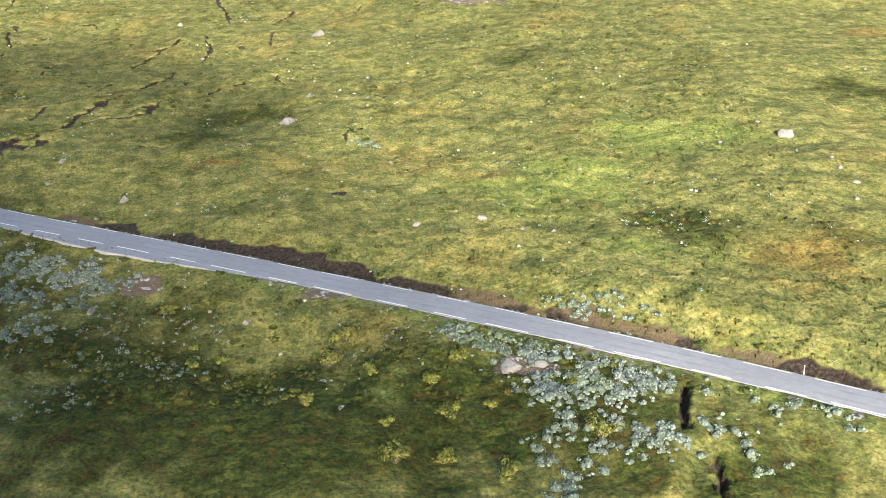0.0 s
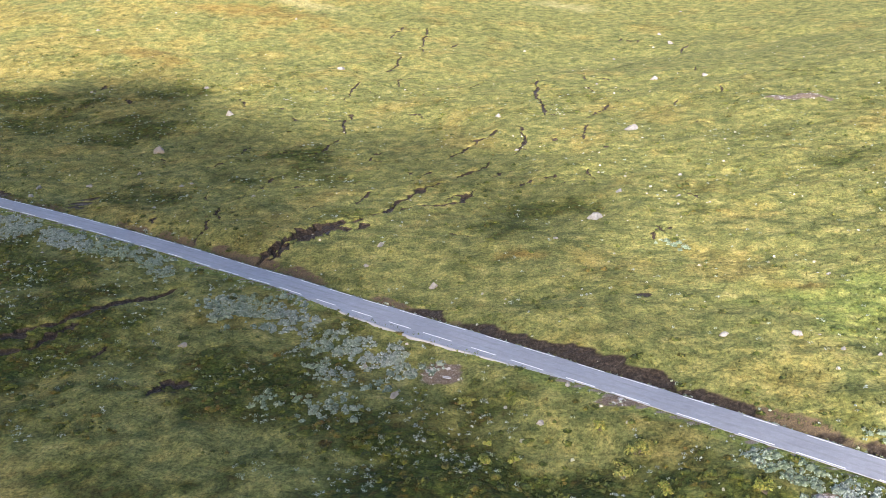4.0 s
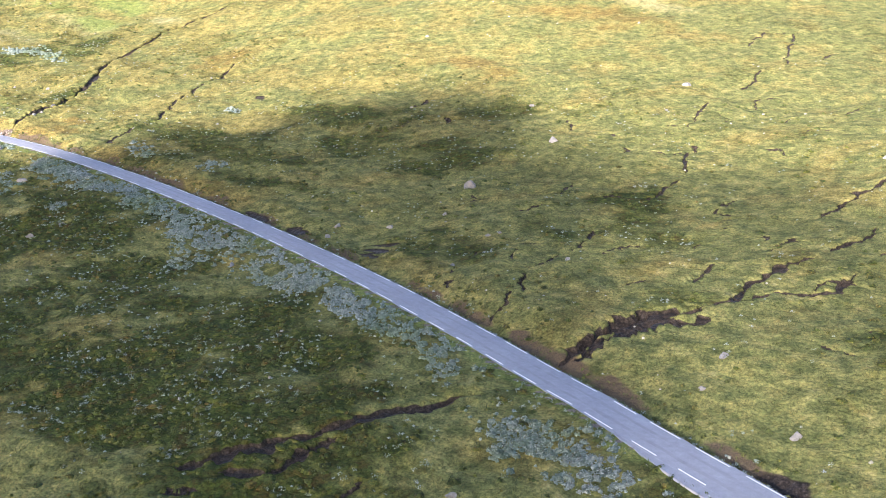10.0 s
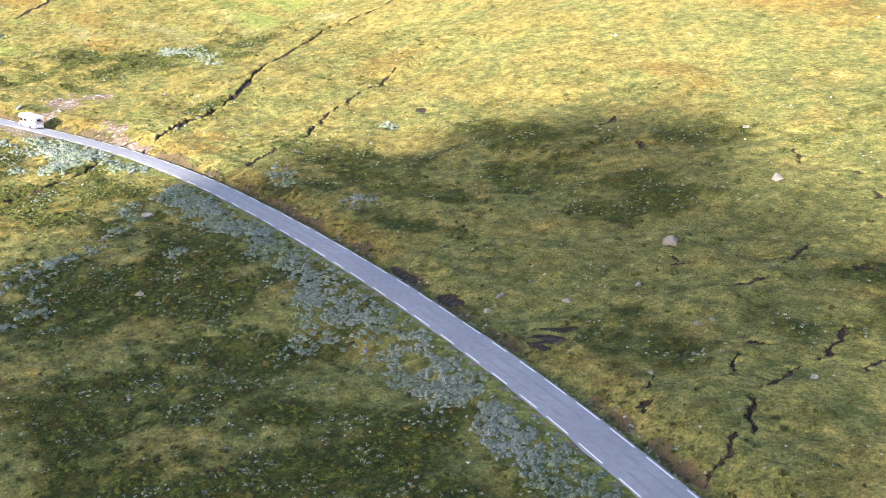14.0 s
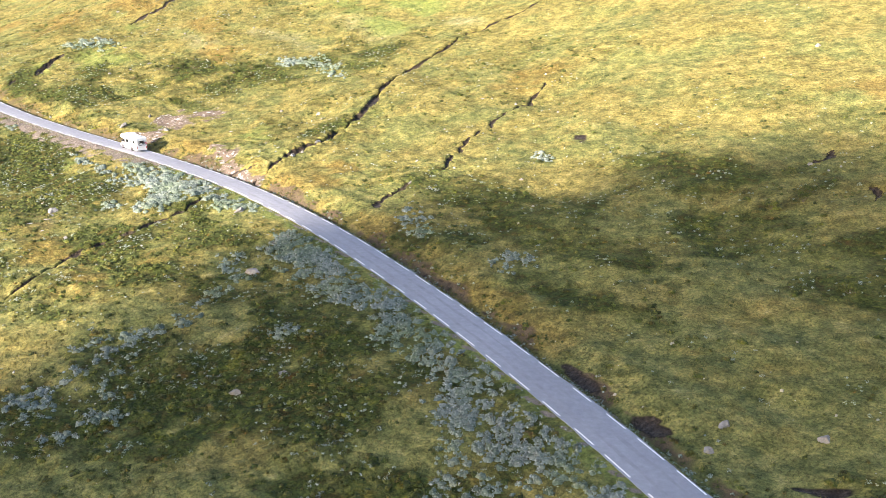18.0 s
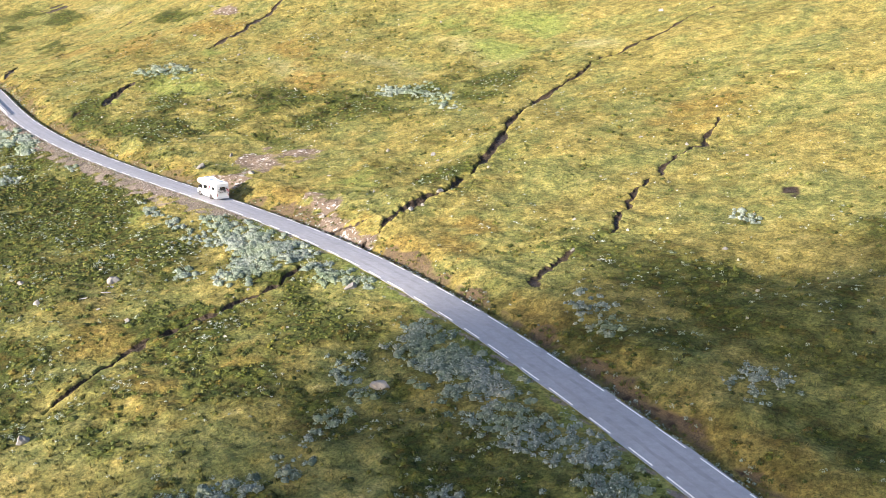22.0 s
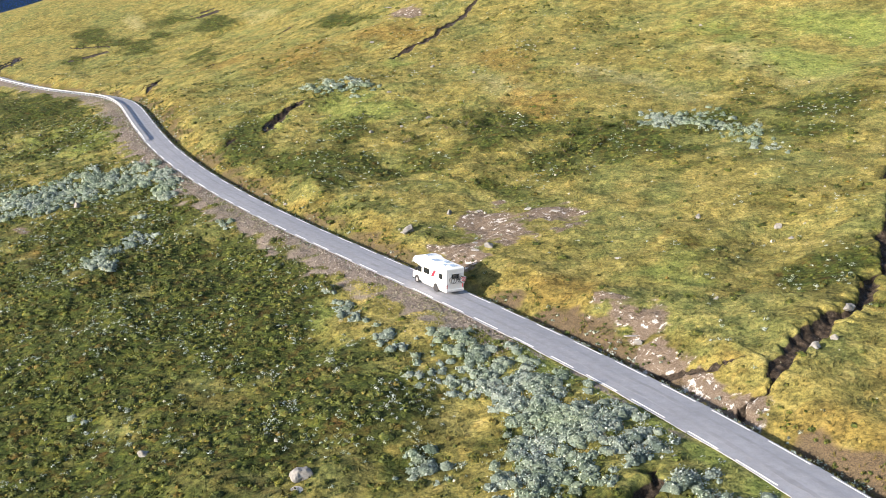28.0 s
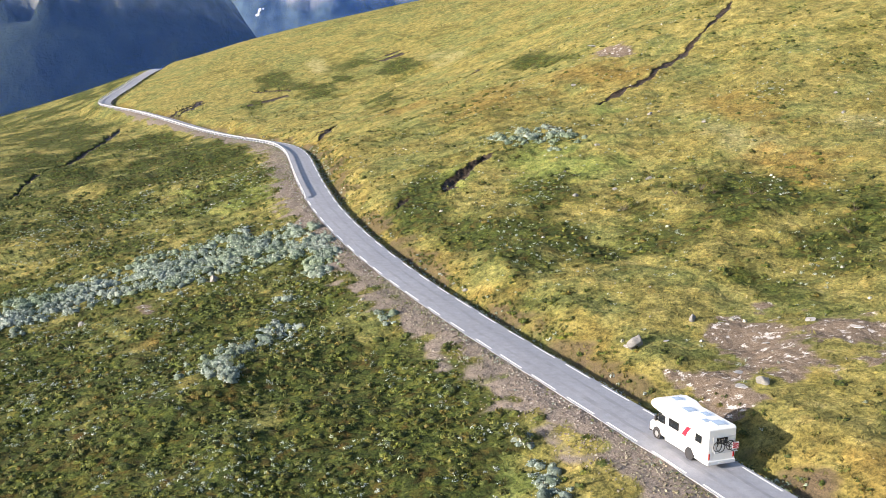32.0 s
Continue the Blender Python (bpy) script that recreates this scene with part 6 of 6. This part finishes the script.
# loose stones of the road bank
def bank_stones(count):
    s = rng.uniform(chainage(-260), chainage(-480), count)
    off = -(2.7 + np.abs(rng.normal(size=count)) * 2.2)
    xs, ys = np.interp(s, ROAD_S, ROAD[:, 0]), np.interp(s, ROAD_S, ROAD[:, 1])
    tx, ty = np.interp(s, ROAD_S, ROAD_T[:, 0]), np.interp(s, ROAD_S, ROAD_T[:, 1])
    x, y = xs + ty * off, ys - tx * off
    z = land(x, y)[0]
    cube = np.array([(-1, -1, -1), (1, -1, -1), (1, 1, -1), (-1, 1, -1), (-.8, -.8, 1), (.8, -.7, 1), (.7, .8, 1), (-.8, .7, 1)]) * 0.5
    faces = np.array([(0, 1, 5, 4), (1, 2, 6, 5), (2, 3, 7, 6), (3, 0, 4, 7), (4, 5, 6, 7)])
    size = rng.uniform(0.05, 0.20, (count, 1, 1)) * rng.uniform(0.6, 1.2, (count, 1, 3))
    a = rng.uniform(0, 6.283, count)
    pts = cube[None] * size + rng.normal(size=(count, 8, 3)) * 0.02
    px = pts[..., 0] * np.cos(a)[:, None] - pts[..., 1] * np.sin(a)[:, None] + x[:, None]
    py = pts[..., 0] * np.sin(a)[:, None] + pts[..., 1] * np.cos(a)[:, None] + y[:, None]
    pts = np.stack([px, py, pts[..., 2] + z[:, None]], -1)
    return pts[:, faces].reshape(-1, 4, 3)


tagged(new("bank_stones", mesh_of_quads("bank_stones", bank_stones(10000), leaf_material("bank_rubble", [(0.0, (0.085, 0.066, 0.056)), (0.5, (0.165, 0.138, 0.122)), (0.85, (0.25, 0.22, 0.20)), (1.0, (0.36, 0.34, 0.31))], 0.9))), "grey-brown rubble on the road bank", "stones", kind="stuff")

def pale_stones(count):
    x, y = rng.uniform(-560, 60, count), rng.uniform(80, 300, count)
    keep = np.clip(1.8 * fbm(x / 23, y / 23, 121, 3) + 0.3, 0.05, 1) > rng.uniform(0, 1, count)
    x, y = x[keep], y[keep]
    z, wet, bare, grav, ditch, dist, heath = land(x, y)
    ok = np.abs(dist) > 3.0
    x, y, z = x[ok], y[ok], z[ok]
    n = len(x)
    top = np.array([(-1, -1, -0.6), (1, -1, -0.6), (1, 1, -0.6), (-1, 1, -0.6), (-.6, -.5, .7), (.6, -.6, .8), (.5, .6, .6), (-.5, .6, .9)]) * 0.5
    faces = np.array([(0, 1, 5, 4), (1, 2, 6, 5), (2, 3, 7, 6), (3, 0, 4, 7), (4, 5, 6, 7)])
    size = (0.09 + 0.34 * rng.uniform(0, 1, (n, 1, 1)) ** 3) * rng.uniform(0.7, 1.3, (n, 1, 3))
    pts = top[None] * size + rng.normal(size=(n, 8, 3)) * 0.015
    a = rng.uniform(0, 6.283, n)
    px = pts[..., 0] * np.cos(a)[:, None] - pts[..., 1] * np.sin(a)[:, None] + x[:, None]
    py = pts[..., 0] * np.sin(a)[:, None] + pts[..., 1] * np.cos(a)[:, None] + y[:, None]
    return np.stack([px, py, pts[..., 2] + z[:, None] + 0.03], -1)[:, faces].reshape(-1, 4, 3)


tagged(new("pale_stones", mesh_of_quads("pale_stones", pale_stones(5500), leaf_material("lichen_stones", [(0.0, (0.20, 0.19, 0.17)), (0.5, (0.27, 0.26, 0.24)), (1.0, (0.42, 0.40, 0.37))], 0.9))), "small pale stones strewn over the fell", "stones", kind="stuff")

# snow pole by the road
px_, py_, pz_ = at_road(chainage(31), 3.6)
pole = empty("snow_pole", Matrix.Translation((px_, py_, ground_z(px_, py_))), "thin white snow pole beside the road", "pole")
part("shaft", rod_bm((0, 0, -0.3), (0, 0, 1.5), 0.045, 0.04), LINE_PAINT, pole)


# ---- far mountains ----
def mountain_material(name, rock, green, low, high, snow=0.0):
    """Dark green flanks that turn to bare crags with height."""
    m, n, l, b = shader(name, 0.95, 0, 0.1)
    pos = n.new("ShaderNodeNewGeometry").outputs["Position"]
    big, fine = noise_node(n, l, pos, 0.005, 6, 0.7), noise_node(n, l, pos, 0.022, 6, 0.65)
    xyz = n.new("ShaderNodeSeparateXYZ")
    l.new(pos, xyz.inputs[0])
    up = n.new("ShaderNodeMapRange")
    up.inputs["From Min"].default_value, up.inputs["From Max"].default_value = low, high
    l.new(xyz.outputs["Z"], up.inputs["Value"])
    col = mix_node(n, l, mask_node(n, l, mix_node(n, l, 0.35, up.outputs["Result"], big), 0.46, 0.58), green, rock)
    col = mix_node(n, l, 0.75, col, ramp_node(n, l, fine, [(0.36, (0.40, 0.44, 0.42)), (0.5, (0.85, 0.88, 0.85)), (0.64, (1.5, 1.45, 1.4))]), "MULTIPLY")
    if snow:
        col = mix_node(n, l, mask_node(n, l, noise_node(n, l, pos, 0.012, 4, 0.55), snow, snow + 0.02), col, (0.85, 0.88, 0.92))
    l.new(col, b.inputs["Base Color"])
    bump_node(n, l, fine, 0.8, 9.0, b)
    return m


def mountain(name, centre, along, across, height, seed, material, label, turn):
    """A ridge with gullied flanks."""
    nu, nv = 220, 140
    u, v = np.meshgrid(np.linspace(-1, 1, nu), np.linspace(-1, 1, nv))
    prof = np.clip(1 - np.abs(v) ** 1.25, 0, 1) * np.clip(1 - np.abs(u) ** 2.6, 0, 1) ** 0.8
    rough_ = fbm(u * along / 420, v * across / 420, seed, 5)
    ledge = fbm(u * along / 170, v * across / 170, seed + 7, 5)
    z = height * prof * (1 + 0.16 * rough_) + height * 0.085 * ledge * prof
    step = height * 0.055
    z = z + 0.45 * (np.round(z / step + 0.4 * ledge) * step - z) * np.clip(1.6 * fbm(u * along / 260, v * across / 260, seed + 3, 3) + 0.4, 0, 1)
    c, s_ = math.cos(radians(turn)), math.sin(radians(turn))
    x, y = centre[0] + u * along * c - v * across * s_, centre[1] + u * along * s_ + v * across * c
    co = np.stack([x, y, centre[2] + z], -1)
    q = np.stack([co[:-1, :-1], co[:-1, 1:], co[1:, 1:], co[1:, :-1]], 2).reshape(-1, 4, 3)
    me = mesh_of_quads(name, q, material)
    bm = bmesh.new()
    bm.from_mesh(me)
    bmesh.ops.remove_doubles(bm, verts=bm.verts, dist=0.01)
    for f in bm.faces:
        f.smooth = True
    bm.to_mesh(me)
    bm.free()
    return tagged(new(name, me), label, "mountain", kind="structure")


mountain("mountain_near", (-1990, -160, -420), 900, 620, 900, 3, mountain_material("dark_fell_rock", (0.21, 0.205, 0.185), (0.022, 0.034, 0.030), 0, 285), "dark blue-grey mountainside across the valley", 200)
# distance haze is put into the far flanks' blue-shifted green
mountain("mountain_far", (-4000, 1100, -500), 1700, 1300, 1500, 8, mountain_material("haze_tinted_fell_rock", (0.26, 0.255, 0.25), (0.045, 0.070, 0.085), 150, 600, 0.72), "pale mountain with haze-blue tinted flanks and snow patches behind the valley", 250)


# ---- translucent blue sheets that stand in for haze in the valley ----
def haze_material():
    m, n, l, b = shader("valley_haze_sheet", 1.0, 0, 0)
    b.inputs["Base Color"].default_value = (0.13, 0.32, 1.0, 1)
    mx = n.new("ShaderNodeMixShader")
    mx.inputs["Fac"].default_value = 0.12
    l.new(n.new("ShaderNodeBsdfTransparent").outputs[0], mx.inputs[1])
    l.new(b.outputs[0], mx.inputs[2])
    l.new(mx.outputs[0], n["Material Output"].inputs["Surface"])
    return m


def haze_sheet(x, y0, y1, z0, z1):
    us, vs = np.linspace(0, 1, 25), np.linspace(0, 1, 9)
    bm = bmesh.new()
    rows = [[bm.verts.new((x + 60 * noise.noise((u * 5, v * 2, 4)) - 160 * (2 * u - 1) ** 2, y0 + (y1 - y0) * u, z0 + (z1 - z0) * v)) for u in us] for v in vs]
    for a, b in zip(rows, rows[1:]):
        for k in range(len(us) - 1):
            bm.faces.new((a[k], a[k + 1], b[k + 1], b[k])).smooth = True
    return bm


# two tinted sheets added before the mountains to imitate airlight
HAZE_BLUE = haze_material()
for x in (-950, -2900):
    tagged(part("backdrop_haze_sheet", haze_sheet(x, -1900, 2600, -600, 1100), HAZE_BLUE), "translucent blue sheet that stands in for valley haze", "haze", kind="structure")


# ---- drifting cloud between the sun and the slope ----
def cloud_material(name, lo, hi):
    m, n, l, b = shader(name, 1.0, 0, 0)
    b.inputs["Base Color"].default_value = (0.9, 0.9, 0.92, 1)
    tr = n.new("ShaderNodeBsdfTransparent")
    mx = n.new("ShaderNodeMixShader")
    fac = noise_node(n, l, n.new("ShaderNodeNewGeometry").outputs["Position"], 0.03, 3)
    l.new(mask_node(n, l, fac, lo, hi), mx.inputs["Fac"])
    l.new(tr.outputs[0], mx.inputs[1])
    l.new(b.outputs[0], mx.inputs[2])
    l.new(mx.outputs[0], n["Material Output"].inputs["Surface"])
    return m


CLOUD, VEIL = cloud_material("cloud_vapour", 0.06, 0.66), cloud_material("thin_cloud_vapour", 0.0, 1.7)
CLOUD_AT = 1500.0
CLOUD_EDGE = [(-108, 203), (-126, 220), (-146, 230), (-160, 224), (-172, 208), (-180, 194), (-190, 177), (-200, 158), (-202, 147), (-197, 135),
              (-195, 122), (-192, 105), (-187, 80), (-165, 40), (-90, 40), (-22, 40), (-24, 66), (-30, 84), (-40, 98), (-50, 110), (-64, 128), (-80, 165), (-93, 188)]
VEIL_EDGE = [(-98, 210), (-58, 200), (-34, 174), (-22, 142), (-8, 114), (8, 94), (34, 76), (40, 50), (10, 50), (-30, 84), (-56, 118), (-70, 140), (-85, 172)]


def inside(x, y, edge):
    hit = False
    for (ax, ay), (bx, by) in zip(edge, edge[1:] + edge[:1]):
        if (ay > y) != (by > y) and x < (bx - ax) * (y - ay) / (by - ay) + ax:
            hit = not hit
    return hit


cloud = empty("cloud", Matrix.Translation(Vector((-110, 130, 8)) + to_sun * CLOUD_AT), "small drifting fair-weather cloud above the valley", "cloud")
puffs = random.Random(4)
for edge, vapour, room in ((CLOUD_EDGE, CLOUD, 12.0), (VEIL_EDGE, VEIL, 17.0)):
    for gx_ in np.arange(-200, 20, room):
        for gy_ in np.arange(40, 240, room):
            px_, py_ = gx_ + puffs.uniform(-3, 3), gy_ + puffs.uniform(-3, 3)
            if not inside(px_, py_, edge):
                continue
            r = room * puffs.uniform(0.62, 0.88)
            bm = bmesh.new()
            bmesh.ops.create_icosphere(bm, subdivisions=2, radius=1)
            for v in bm.verts:
                v.co *= 1 + 0.25 * noise.noise(v.co * 2.3 + Vector((px_, py_, 0)))
            shift = Vector((px_ + 110, py_ - 130, float(base_height(px_, py_)) - 8)) + to_sun * puffs.uniform(-25, 25)
            bmesh.ops.transform(bm, matrix=Matrix.Translation(shift) @ Matrix.Diagonal((r, r * 0.95, r * 0.62, 1)), verts=bm.verts)
            for f in bm.faces:
                f.smooth = True
            part("puff", bm, vapour, cloud)
